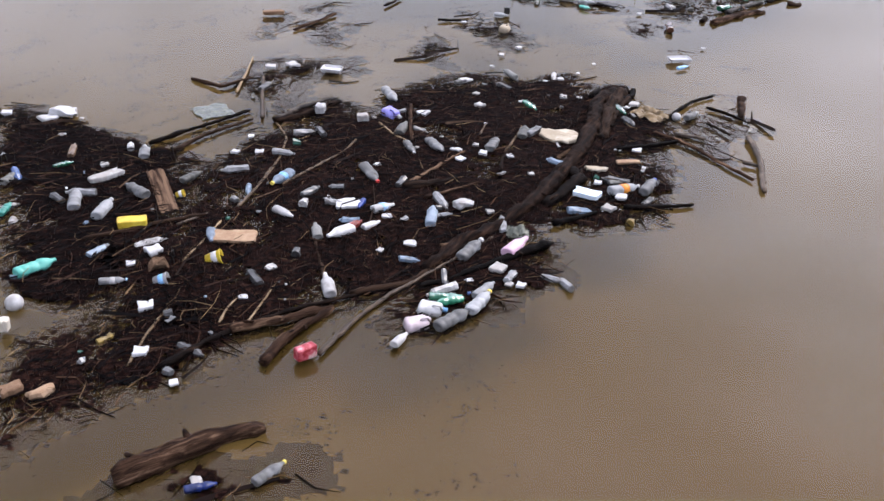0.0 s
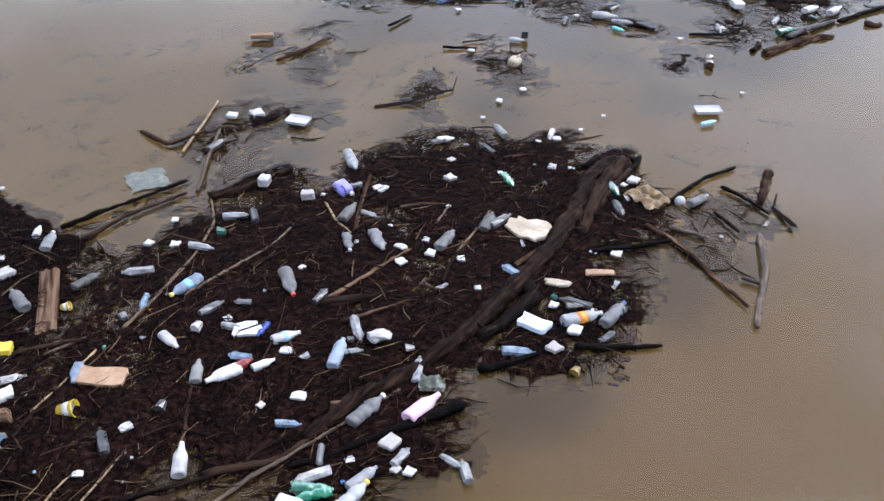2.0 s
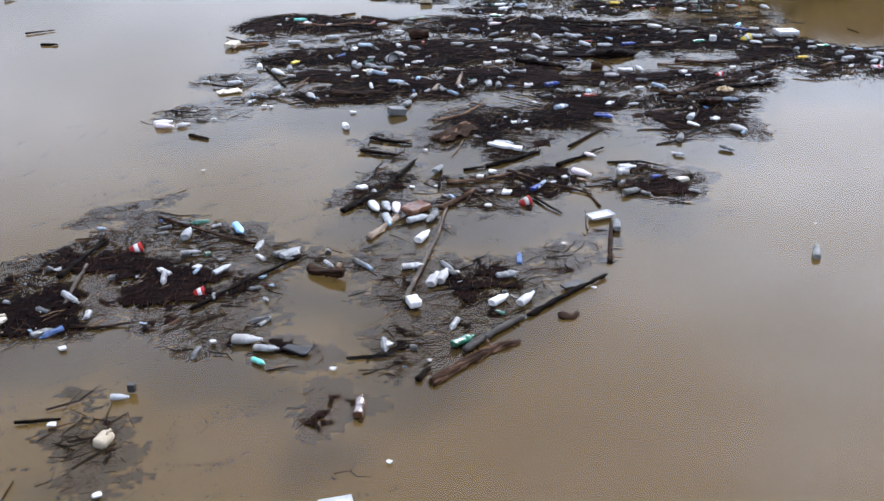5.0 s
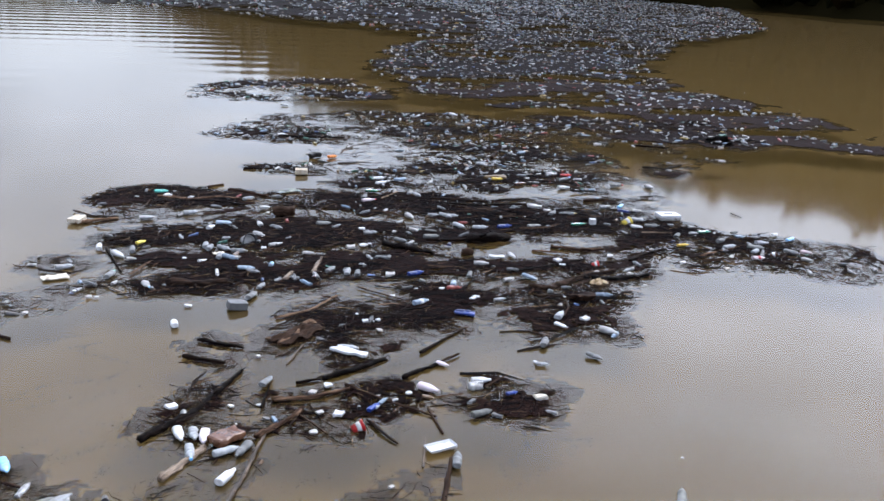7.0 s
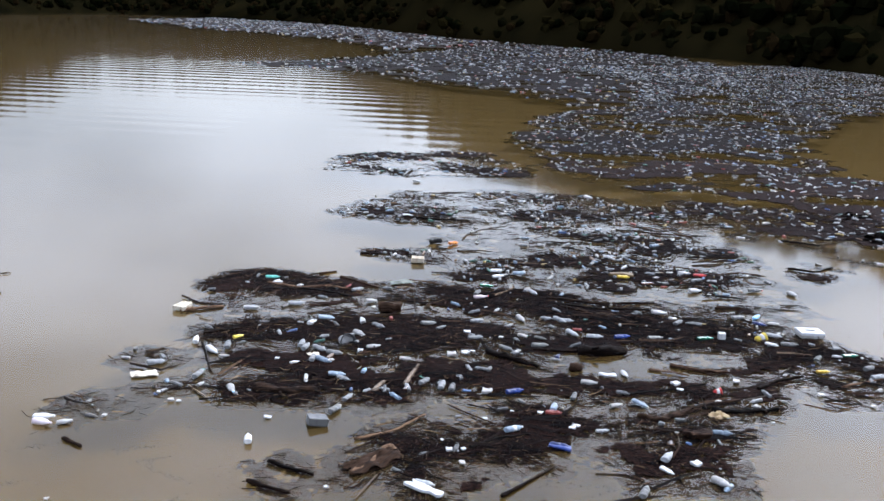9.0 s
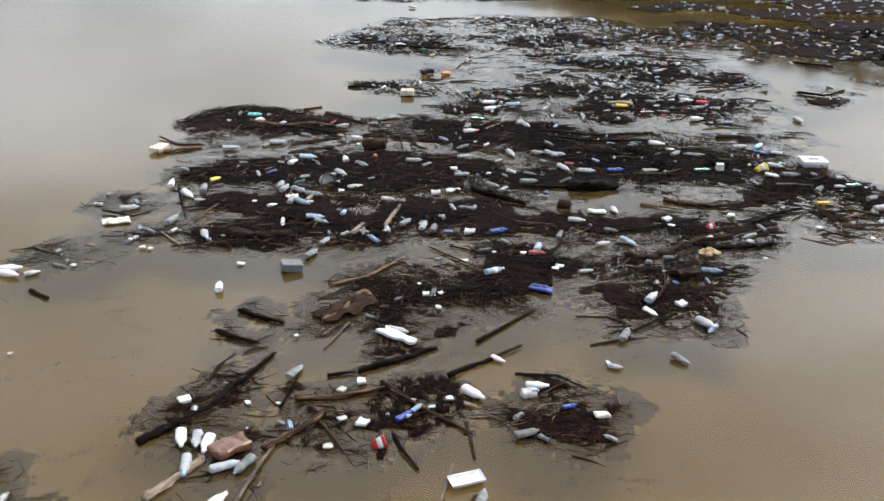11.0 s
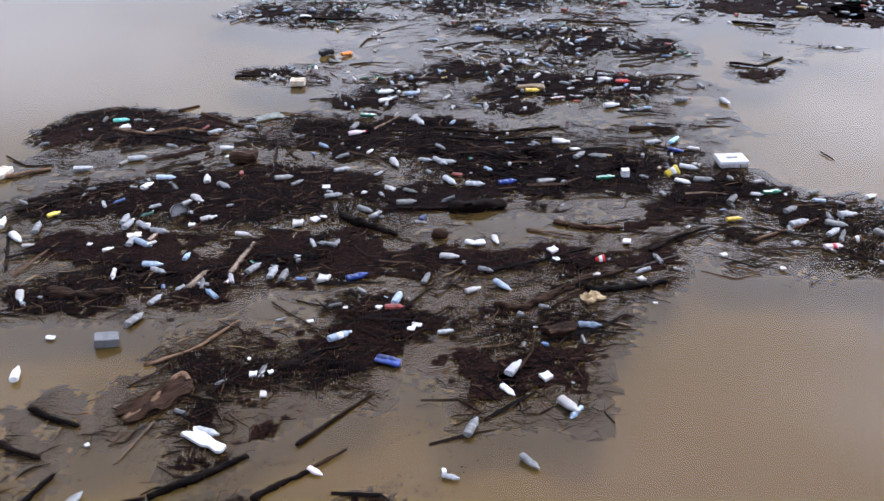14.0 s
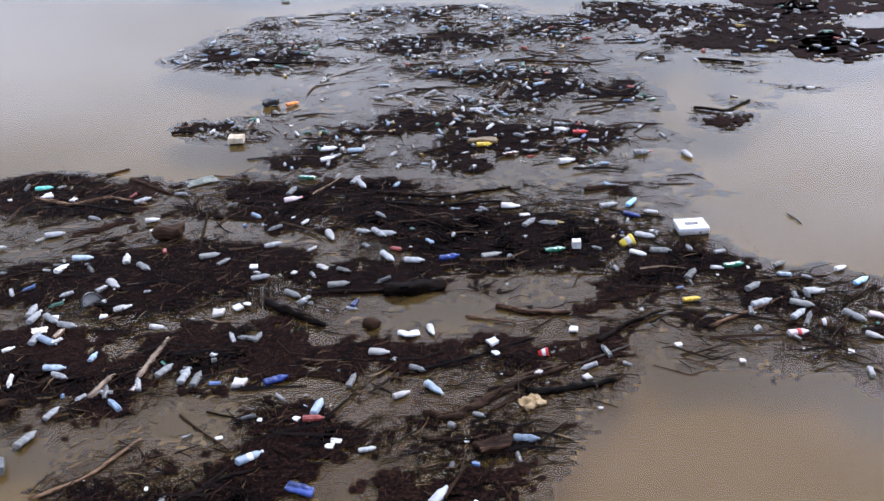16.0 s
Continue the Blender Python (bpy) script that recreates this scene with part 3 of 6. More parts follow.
drift(201, 90, -12.5, -2.2, 2.2, 6.5)
drift(202, 45, -12.0, -8.8, -1.5, 3.0)
drift(203, 90, -8.0, 2.0, 9.5, 15.0)
drift(204, 40, -13.0, -7.5, 7.0, 15.0)
drift(205, 14, -7.6, -5.4, -6.2, -3.6)

# ---- things ----
MADE = {}


def place(key, build, m):
    """The first of a kind is built, the next ones copied."""
    if key not in MADE:
        MADE[key] = build()
        MADE[key].matrix_basis = m
        return MADE[key]
    ob = copy_thing(MADE[key], Matrix())
    ob.matrix_basis = m
    return ob


def flat(x, y, z, yaw, s=1.0, tilt=0.0, roll=0.0):
    return Matrix.Translation((x, y, z)) @ Euler((radians(roll), radians(tilt), radians(yaw))).to_matrix().to_4x4() @ Matrix.Diagonal((s, s, s, 1))


BOTTLE_LABEL = {
    "clear": "clear plastic drink bottle floating in the debris", "blueish": "blue-tinted plastic water bottle floating in the debris",
    "smoky": "greyish dirty plastic bottle half sunk in debris", "white": "white plastic milk bottle floating in the debris",
    "pink": "pink plastic bottle floating beside the raft", "green": "dark green plastic bottle lying on the raft", "teal": "teal green plastic bottle among driftwood",
    "brown": "brown plastic beer bottle half sunk in water", "skyblue": "sky blue plastic bottle floating on the water", "blue": "deep blue plastic bottle in the debris",
    "palepink": "pale pink plastic bottle floating in the debris", "yellow": "yellow plastic bottle in the debris", "red": "red plastic bottle in the debris",
    "orange": "orange plastic bottle in the debris",
}
PROFILES = (
    [(-0.155, 0.022), (-0.160, 0.034), (-0.150, 0.043), (-0.135, 0.045), (-0.045, 0.045), (-0.040, 0.042), (0.030, 0.042), (0.036, 0.045), (0.060, 0.044), (0.095, 0.034), (0.120, 0.020), (0.130, 0.0135), (0.145, 0.0135), (0.147, 0.0165), (0.151, 0.0165)],
    [(-0.150, 0.02), (-0.156, 0.033), (-0.146, 0.042), (-0.12, 0.044), (-0.11, 0.040), (-0.10, 0.044), (-0.07, 0.044), (-0.06, 0.040), (-0.05, 0.044), (-0.01, 0.044), (0.0, 0.036), (0.02, 0.036), (0.03, 0.044), (0.065, 0.043), (0.10, 0.030), (0.122, 0.016), (0.142, 0.0135), (0.145, 0.016), (0.149, 0.016)],
    [(-0.150, 0.028), (-0.156, 0.040), (-0.148, 0.050), (-0.13, 0.052), (0.01, 0.052), (0.05, 0.045), (0.085, 0.030), (0.115, 0.022), (0.135, 0.020), (0.148, 0.020)],
)


def bottle(colour, x, y, yaw, length=0.3, kind=0, cap="", band="", sink=0.4, dent=1):
    """A lying bottle: body, and cap or label band where they show."""
    def build():
        root = new("bottle")
        v, f = lathe(PROFILES[kind], 16, 0.05 + 0.09 * dent, kind * 5 + dent, 1.0 - 0.12 * dent)
        part("body", mesh("body", v, f, colour, True), root)
        if cap:
            v, f = lathe([(0.148, 0.012), (0.149, 0.0175), (0.168, 0.0175), (0.170, 0.015)], 12)
            part("cap", mesh("cap", v, f, cap, False), root, cap + " screw cap")
        if band:
            r = 0.0455 if kind != 2 else 0.0535
            v, f = lathe([(-0.038, r - 0.004), (-0.037, r), (0.028, r), (0.029, r - 0.004)], 16, 0.05 + 0.09 * dent, kind * 5 + dent, 1.0 - 0.12 * dent)
            part("label_band", mesh("label_band", v, f, band, True), root, band + " paper label")
        return tagged(root, BOTTLE_LABEL[colour], "bottle", "bottles in the debris")
    s = length / 0.31
    return place(("bottle", colour, kind, cap, band, dent), build, flat(x, y, 0.045 * s * (1 - sink) + 0.024, yaw, s, (x * 37 + y * 53) % 9 - 4) @ Matrix.Diagonal((1, 1.13, 1.04, 1)))


def block(name, colour, label, category, x, y, yaw, w, d, h, bevel=0.012, wave=0.01, taper=1.0, z=0.0, hollow=0.0, tilt=0.0):
    """A foam block, box or tray; hollow gives a raised rim."""
    bm = slab(w, d, h, min(bevel, h * 0.45), wave, int(abs(x * 7 + y * 3)) % 50, 3, taper)
    if category in ("foam", "husk", "bundle", "cardboard", "bag", "board"):
        for v in bm.verts:
            a = math.atan2(v.co.y / d, v.co.x / w)
            q = Vector((math.cos(a) * 1.4 + x, math.sin(a) * 1.4 + y, 0))
            k = 1 + 0.30 * noise.noise(q) + 0.16 * noise.noise(q * 2.7)
            v.co.x, v.co.y = v.co.x * k, v.co.y * k
    if hollow:
        top = [f for f in bm.faces if f.normal.z > 0.8 and f.calc_center_median().z > h * 0.7]
        bmesh.ops.inset_region(bm, faces=top, thickness=min(w, d) * 0.10, depth=0.0)
        bmesh.ops.translate(bm, verts=list({v for f in top for v in f.verts}), vec=(0, 0, -hollow))
    ob = tagged(new(name, from_bm(name, bm, colour, False)), label, category)
    ob.matrix_basis = flat(x, y, z + 0.028, yaw, 1.0, tilt)
    return ob


def foam_chip(x, y, yaw, s):
    """Small broken pieces of white foam."""
    k = int(abs(x * 31 + y * 17)) % 4

    def build():
        bm = slab(0.16, 0.10 + 0.02 * k, 0.03 + 0.008 * k, 0.012, 0.022, 11 + k * 4, 2)
        return tagged(new("foam_piece", from_bm("foam_piece", bm, "foam")), "small broken piece of white foam on the debris", "foam", "foam pieces")
    return place(("chip", k), build, flat(x, y, 0.022, yaw, 0.7 * s / 0.16, 4))


def jug(colour, x, y, yaw, length, label):
    """A handled canister lying on its side: body, handle, cap."""
    def build():
        root = new("jug")
        bm = slab(0.24, 0.17, 0.12, 0.035, 0.012, 5, 2)
        part("body", from_bm("body", bm, colour), root)
        v, f = tube([(0.02, -0.02, 0.11), (0.04, -0.02, 0.145), (0.10, -0.02, 0.145), (0.125, -0.02, 0.10)], [0.014] * 4, 8)
        part("handle", mesh("handle", v, f, colour, True), root)
        v, f = lathe([(0.11, 0.03), (0.14, 0.022), (0.142, 0.026), (0.165, 0.026), (0.167, 0.02)], 12)
        part("cap", mesh("cap", [(a, b + 0.04, c + 0.06) for a, b, c in v], f, "white" if colour != "white" else "skyblue"), root, "screw cap")
        return tagged(root, label, "canister")
    return place(("jug", colour, label), build, flat(x, y, -0.02, yaw, min(length, 0.30) / 0.34, 5, 8))


def tub(colour, x, y, yaw, d, label):
    """An open pot or cup with a rim, on its side."""
    def build():
        root = new("tub")
        v, f = lathe([(-0.05, 0.0), (-0.05, 0.036), (0.05, 0.05), (0.052, 0.054), (0.058, 0.054), (0.058, 0.048), (-0.042, 0.033), (-0.042, 0.0)], 18, 0.05)
        part("wall", mesh("wall", v, f, colour, True), root)
        v, f = lathe([(-0.01, 0.0425), (-0.009, 0.0438), (0.03, 0.0483), (0.031, 0.047)], 18, 0.05)
        part("label_band", mesh("label_band", v, f, "white" if colour != "white" else "skyblue", True), root, "printed label")
        return tagged(root, label, "tub")
    return place(("tub", colour, label), build, flat(x, y, 0.03, yaw, d / 0.11, -15))


def ball(colour, x, y, d, label):
    bm = bmesh.new()
    bmesh.ops.create_icosphere(bm, subdivisions=3, radius=d / 2)
    for v in bm.verts:
        v.co *= 1 + 0.03 * noise.noise(v.co * 30)
    ob = tagged(new("ball", from_bm("ball", bm, colour)), label, "ball")
    ob.matrix_basis = flat(x, y, d * 0.25, 20)


def sheet(name, colour, label, category, x, y, yaw, w, d, lump=0.05, z=0.03):
    """Crumpled film or bag, with thickness."""
    seed = Vector((x, y, 3.1))
    nx, ny = 14, 12
    verts, faces = [], []
    for side in (1, -1):
        for i in range(nx + 1):
            for j in range(ny + 1):
                u, v = i / nx - 0.5, j / ny - 0.5
                q = Vector((u * 3, v * 3, 0)) + seed
                e = 1 + 0.25 * noise.noise(q * 1.3 + Vector((5, 0, 0)))
                h = lump * (0.6 + noise.noise(q * 1.6) + 0.5 * noise.noise(q * 4)) * max(0.0, 1 - 2.2 * max(abs(u), abs(v)) ** 2)
                verts.append((u * w * e, v * d * e, h * side if side > 0 else min(h - 0.006, 0.0) - 0.01))
    k = (nx + 1) * (ny + 1)
    for i in range(nx):
        for j in range(ny):
            a = i * (ny + 1) + j
            faces.append((a, a + ny + 1, a + ny + 2, a + 1))
            faces.append((k + a, k + a + 1, k + a + ny + 2, k + a + ny + 1))
    ob = tagged(new(name, mesh(name, verts, faces, colour, True)), label, category)
    ob.matrix_basis = flat(x, y, z, yaw)


def log(colour, r0, r1, *way, label="wet dark driftwood log floating in the debris", name="log", stub=True, rise=0.0):
    """A trunk or branch along a few bends, with knots and broken ends."""
    pts = [Vector((*q, 0)) for q in way]
    run = [0.0]
    for a, b in zip(pts, pts[1:]):
        run.append(run[-1] + (b - a).length)
    total = run[-1]
    steps = max(6, int(total / max(0.05, r0 * 0.7)))
    xs = np.interp(np.linspace(0, total, steps + 1), run, [q.x for q in pts])
    ys = np.interp(np.linspace(0, total, steps + 1), run, [q.y for q in pts])
    for _ in range(3):
        xs[1:-1] = (xs[:-2] + 2 * xs[1:-1] + xs[2:]) / 4
        ys[1:-1] = (ys[:-2] + 2 * ys[1:-1] + ys[2:]) / 4
    ox, oy = float(xs[0]), float(ys[0])
    way_yaw = math.atan2(float(ys[-1]) - oy, float(xs[-1]) - ox)
    cw, sw = math.cos(way_yaw), math.sin(way_yaw)
    xs, ys = ox + (xs - ox) * cw + (ys - oy) * sw, oy - (xs - ox) * sw + (ys - oy) * cw
    line, rad = [], []
    for i in range(steps + 1):
        s = i / steps
        r = (r0 + (r1 - r0) * s) * (1 + 0.22 * noise.noise(Vector((s * total * 2.2 + ox, oy, 1))))
        if i in (0, steps):
            r *= 0.8
        rad.append(r)
        line.append((float(xs[i]) - ox, float(ys[i]) - oy, r * 0.35 + (0.022 if r0 < 0.06 else 0.01) + rise * s + 0.02 * noise.noise(Vector((s * total * 1.3, ox, oy)))))
    sides = 14 if r0 > 0.05 else 7
    v, f = tube(line, rad, sides, 0.17, 0.8, int(abs(ox * 10)) + 1)
    v = [tuple(Vector(q) + noise.noise_vector(Vector(q) * (0.5 / r0) + Vector((ox, oy, 0))) * r0 * 0.45 + noise.noise_vector(Vector((q[0], q[1], q[2] * 3)) * (1.6 / r0)) * r0 * 0.16) for q in v]
    if stub and total > 0.8 and r0 > 0.03:
        root = new(name)
        part("trunk", mesh("trunk", v, f, colour, True), root)
        rng = random.Random(int(abs(ox * 100 + oy * 31)))
        for _ in range(2 + int(total > 2) * 2):
            i = rng.randrange(1, steps)
            a = rng.uniform(0, 6.28)
            ln = r0 * rng.uniform(1.2, 2.2)
            b = Vector(line[i])
            e = b + Vector((math.cos(a) * ln, math.sin(a) * ln, rng.uniform(0.0, 0.6) * ln))
            vv, ff = tube([b, (b + e) / 2 + Vector((0, 0, 0.01)), e], [rad[i] * 0.45, rad[i] * 0.32, rad[i] * 0.16], 7, 0.12)
            part("branch_stub", mesh("branch_stub", vv, ff, colour, True), root)
        ob = root
    else:
        ob = new(name, mesh(name, v, f, colour, True))
    tagged(ob, label, "driftwood")
    ob.location = (ox, oy, 0.0)
    ob.rotation_euler = (0, 0, way_yaw)
    return ob


def plank(colour, x, y, yaw, length, width, thick=0.03, label="grey weathered plank lying in the debris"):
    bm = slab(length, width, thick, 0.004, 0.012, int(abs(x * 13 + y)) % 40, 5)
    for v in bm.verts:
        if abs(v.co.x) > length * 0.47:
            v.co.x += 0.05 * noise.noise(Vector((v.co.y * 40, x, y)))
    ob = tagged(new("plank", from_bm("plank", bm, colour, False)), label, "plank")
    ob.matrix_basis = flat(x, y, 0.005, yaw, 1.0, 2)


# ---- the rafts and what floats in them ----
debris_mat(1, [(-7.99, 0.24), (-7.51, 1.44), (-6.99, 0.92), (-6.76, 2.12), (-5.94, 2.47), (-4.73, 2.86), (-4.42, 2.19), (-4.03, 2.43), (-3.70, 1.49), (-3.78, 0.55), (-3.65, 0.17), (-4.06, -1.09), (-4.64, -1.55), (-4.98, -1.35), (-5.29, -1.56), (-5.05, -1.80), (-5.00, -2.34), (-5.37, -2.67), (-5.53, -3.12), (-6.00, -3.48), (-6.43, -3.36), (-6.18, -2.85), (-6.73, -3.10), (-7.13, -3.34), (-7.50, -3.69), (-7.84, -4.10), (-8.05, -4.14), (-9.28, -2.12), (-8.62, -1.65), (-8.58, -0.82), (-8.09, -0.11)], 0.04, 1024, 1.0, 0.9, "floating raft of matted dark twigs and reeds", 3, 0.9, 0.04)
debris_mat(2, [(-11.15, 0.27), (-10.75, 0.52), (-9.48, -0.39), (-8.72, -0.71), (-8.55, -2.02), (-8.14, -2.95), (-7.43, -3.19), (-7.56, -3.68), (-8.07, -4.36), (-8.58, -4.96), (-9.04, -4.02), (-8.42, -3.79), (-8.48, -3.42), (-9.27, -3.37), (-9.47, -3.14)], 0.04, 896, 1.0, 0.6, "floating raft of matted dark twigs and reeds", 3, 1.0, 0.05)
debris_mat(3, [(-8.87, 2.29), (-8.68, 2.75), (-7.75, 2.79), (-7.60, 2.24), (-7.94, 1.54), (-8.11, 0.58), (-8.73, 1.54)], 0.05, 434, 0.8, 0.9, "floating raft of matted dark twigs and reeds", 2, 1.0, 0.25)
debris_mat(4, [(-3.61, 1.78), (-2.95, 2.47), (-2.60, 1.71), (-2.82, 0.62), (-3.30, 0.58), (-3.73, 1.00)], 0.05, 558, 0.55, 0.9, "thin patch of drifting dark twigs", 2, 1.0, 0.25)
debris_mat(5, [(-9.26, 3.76), (-9.05, 4.51), (-8.48, 5.50), (-8.16, 5.06), (-8.62, 4.41), (-8.98, 3.65)], 0.06, 558, 0.5, 0.9, "thin patch of drifting dark twigs", 1, 1.0, 0.25)
debris_mat(6, [(-6.87, 3.36), (-6.72, 4.60), (-6.47, 4.48), (-6.44, 3.52)], 0.06, 558, 0.5, 0.9, "thin patch of drifting dark twigs", 1, 1.0, 0.25)
debris_mat(7, [(-6.28, 5.62), (-5.51, 5.19), (-5.25, 4.06), (-5.75, 3.80)], 0.06, 558, 0.5, 0.9, "thin patch of drifting dark twigs", 1, 1.0, 0.25)
debris_mat(8, [(-7.84, -5.41), (-7.37, -4.85), (-6.87, -4.84), (-6.54, -5.01), (-6.46, -5.23)], 0.05, 186, 0.9, 0.6, "floating raft of matted dark twigs and reeds", 2, 1.0, 0.25)
debris_mat(9, [(-9.18, -0.64), (-8.78, -0.01), (-8.43, 0.77), (-8.36, 0.42), (-8.86, -0.36), (-8.98, -0.80)], 0.05, 558, 0.6, 0.6, "thin patch of drifting dark twigs", 1, 1.0, 0.25)
debris_mat(11, [(-9.11, 7.30), (-8.36, 8.66), (-7.35, 9.37), (-7.42, 10.45), (-7.86, 10.04), (-6.70, 11.02), (-5.71, 10.05), (-4.45, 9.14), (-3.03, 9.37), (-2.32, 10.08), (-2.07, 9.21), (-1.38, 8.66), (-0.15, 9.69), (-0.30, 8.96), (-1.14, 7.44), (-2.13, 6.21), (-2.65, 6.04), (-3.25, 6.92), (-3.58, 8.11), (-4.35, 8.43), (-4.31, 7.02), (-5.07, 6.40), (-6.18, 7.19), (-6.86, 7.86), (-6.49, 6.68), (-7.08, 6.64), (-7.64, 5.97), (-8.55, 6.33)], 0.05, 558, 0.72, 0.5, "floating raft of matted dark twigs and reeds", 4, 1.0, 0.4)
debris_mat(12, [(-4.70, 6.67), (-4.10, 6.64), (-3.61, 6.28), (-3.72, 5.99), (-4.31, 6.11)], 0.06, 124, 0.85, 0.5, "floating raft of matted dark twigs and reeds", 2, 1.0, 0.3)
debris_mat(13, [(-3.83, 5.58), (-3.36, 5.87), (-3.19, 5.48), (-3.59, 5.08)], 0.06, 124, 0.85, 0.5, "floating raft of matted dark twigs and reeds", 2, 1.0, 0.3)
debris_mat(14, [(-6.38, 4.89), (-5.64, 5.14), (-5.18, 4.47), (-5.13, 3.61), (-5.58, 3.55), (-5.85, 4.39)], 0.06, 558, 0.6, 0.9, "thin patch of drifting dark twigs", 2, 1.0, 0.25)
debris_mat(15, [(-8.58, 4.37), (-7.69, 4.60), (-7.68, 3.68), (-8.03, 3.43)], 0.06, 558, 0.6, 0.9, "thin patch of drifting dark twigs", 2, 1.0, 0.25)
debris_mat(16, [(-6.70, 3.20), (-6.53, 4.16), (-6.31, 4.08), (-6.30, 2.97)], 0.06, 558, 0.6, 0.9, "thin patch of drifting dark twigs", 2, 1.0, 0.25)
debris_mat(22, [(-8.35, 14.95), (-8.15, 15.75), (-7.5, 16.0), (-6.85, 16.45), (-6.2, 17.1), (-5.7, 16.6), (-6.4, 15.45), (-7.3, 14.8)], 0.06, 420, 0.9, 0.3, "floating raft of matted dark twigs and reeds", 5.0, 1.3, 0.5)
debris_mat(23, [(-7.9, 17.3), (-7.7, 18.1), (-6.9, 18.6), (-6.3, 17.9), (-7.2, 17.1)], 0.06, 420, 0.9, 0.3, "floating raft of matted dark twigs and reeds", 4.0, 1.3, 0.5)
debris_mat(91, [(-9.6, 40.8), (-9.8, 44.5), (-7.5, 47.5), (-5.0, 48.5), (-1.5, 46.5), (-1.0, 41.5), (-6.3, 40.0)], 0.14, 60, 0.85, 0.0, "floating raft of matted dark twigs and reeds", 4.0, 2.0, 0.9)
debris_mat(92, [(7.7, 20.4), (8.5, 20.2), (9.6, 19.9), (9.9, 18.6), (8.9, 17.4), (7.8, 17.7)], 0.07, 400, 0.93, 0.1, "floating raft of matted dark twigs and reeds", 3.4, 1.4, 0.5)
debris_mat(24, [(-2.53, 11.66), (-1.35, 12.10), (-0.71, 12.41), (-0.15, 11.86), (-0.91, 11.07), (-1.19, 10.69), (-2.20, 11.00)], 0.07, 420, 0.9, 0.6, "floating raft of matted dark twigs and reeds", 2, 1.2, 0.3)
debris_mat(25, [(-0.12, 11.37), (0.51, 12.29), (1.26, 12.21), (2.01, 12.04), (1.57, 11.25), (0.82, 11.11)], 0.07, 420, 0.9, 0.1, "floating raft of matted dark twigs and reeds", 2, 1.2, 0.3)
debris_mat(26, [(-3.95, 10.53), (-3.90, 11.20), (-3.46, 12.33), (-2.94, 12.15), (-3.13, 11.29), (-3.50, 10.42)], 0.07, 558, 0.85, 0.6, "floating raft of matted dark twigs and reeds", 1.8, 1.2, 0.3)
debris_mat(32, [(-26.88, 135.64), (-10.95, 214.99), (15.39, 184.60), (25.20, 136.71), (14.59, 95.81), (3.93, 74.80), (-3.16, 83.60), (-11.96, 92.71), (-23.30, 105.28), (-36.81, 109.28), (-31.05, 121.39)], 0.8, 0.372, 1.0, 0.1, "floating raft of matted dark twigs and reeds", 1.1, 6, 0.4)
debris_mat(33, [(-140.91, 313.78), (-144.53, 447.07), (-90.37, 443.58), (-47.59, 271.43), (-21.06, 248.47), (-11.34, 222.56), (-26.17, 149.36), (-37.66, 184.77), (-59.34, 213.29), (-97.88, 249.46)], 1.5, 0.155, 1.0, 0.1, "floating raft of matted dark twigs and reeds", 0.2, 12, 0.4)
debris_mat(40, [(-8.45, 23.05), (-8.03, 24.04), (-7.34, 24.57), (-5.89, 24.26), (-4.43, 23.72), (-3.76, 23.55), (-4.14, 22.83), (-5.81, 22.42), (-7.69, 22.53)], 0.07, 651, 1.00, 0.1, "floating raft of matted dark twigs and reeds", 1.1, 1.40, 0.31)
debris_mat(41, [(-7.70, 21.58), (-6.33, 22.23), (-5.72, 21.62), (-6.43, 21.12)], 0.07, 279, 0.68, 0.1, "floating raft of matted dark twigs and reeds", 1.1, 1.40, 0.38)
debris_mat(42, [(-7.39, 19.70), (-6.44, 20.20), (-5.62, 20.57), (-4.66, 20.97), (-3.30, 20.89), (-2.36, 21.50), (-1.44, 21.51), (-0.30, 21.23), (0.53, 20.52), (0.92, 19.62), (0.35, 18.66), (-0.99, 19.10), (-1.66, 18.66), (-2.54, 18.42), (-3.68, 18.35), (-4.12, 18.00), (-4.78, 18.21), (-6.16, 18.56), (-6.65, 18.34)], 0.07, 484, 0.86, 0.2, "floating raft of matted dark twigs and reeds", 1.8, 1.40, 0.81)
debris_mat(43, [(-6.65, 18.34), (-5.57, 18.19), (-4.67, 18.39), (-3.54, 17.97), (-2.48, 18.23), (-0.91, 18.69), (0.03, 18.17), (-0.32, 17.42), (-1.43, 17.11), (-1.88, 16.62), (-2.71, 16.51), (-3.88, 17.01), (-3.65, 16.29), (-4.49, 16.01), (-5.36, 15.98)], 0.07, 484, 0.93, 0.3, "floating raft of matted dark twigs and reeds", 1.4, 1.40, 0.81)
debris_mat(44, [(-3.91, 23.64), (-2.57, 24.25), (-0.97, 24.06), (0.21, 24.37), (1.73, 24.07), (3.68, 24.11), (5.33, 23.84), (6.01, 22.78), (6.03, 21.45), (5.02, 20.84), (3.99, 21.02), (3.23, 20.20), (2.29, 20.72), (2.05, 21.59), (1.05, 20.44), (0.38, 20.89), (-0.40, 21.89), (-1.48, 21.72), (-2.13, 22.51), (-3.18, 22.81)], 0.08, 391, 0.86, 0.1, "floating raft of matted dark twigs and reeds", 1.8, 1.54, 0.95)
debris_mat(45, [(4.80, 21.85), (6.46, 21.59), (7.24, 20.56), (8.46, 20.28), (7.81, 17.95), (7.07, 17.91), (5.81, 17.84), (5.69, 18.63), (6.14, 19.23), (5.36, 19.57), (4.73, 20.02), (4.41, 20.93)], 0.08, 391, 0.93, 0.1, "floating raft of matted dark twigs and reeds", 2.2, 1.54, 0.51)
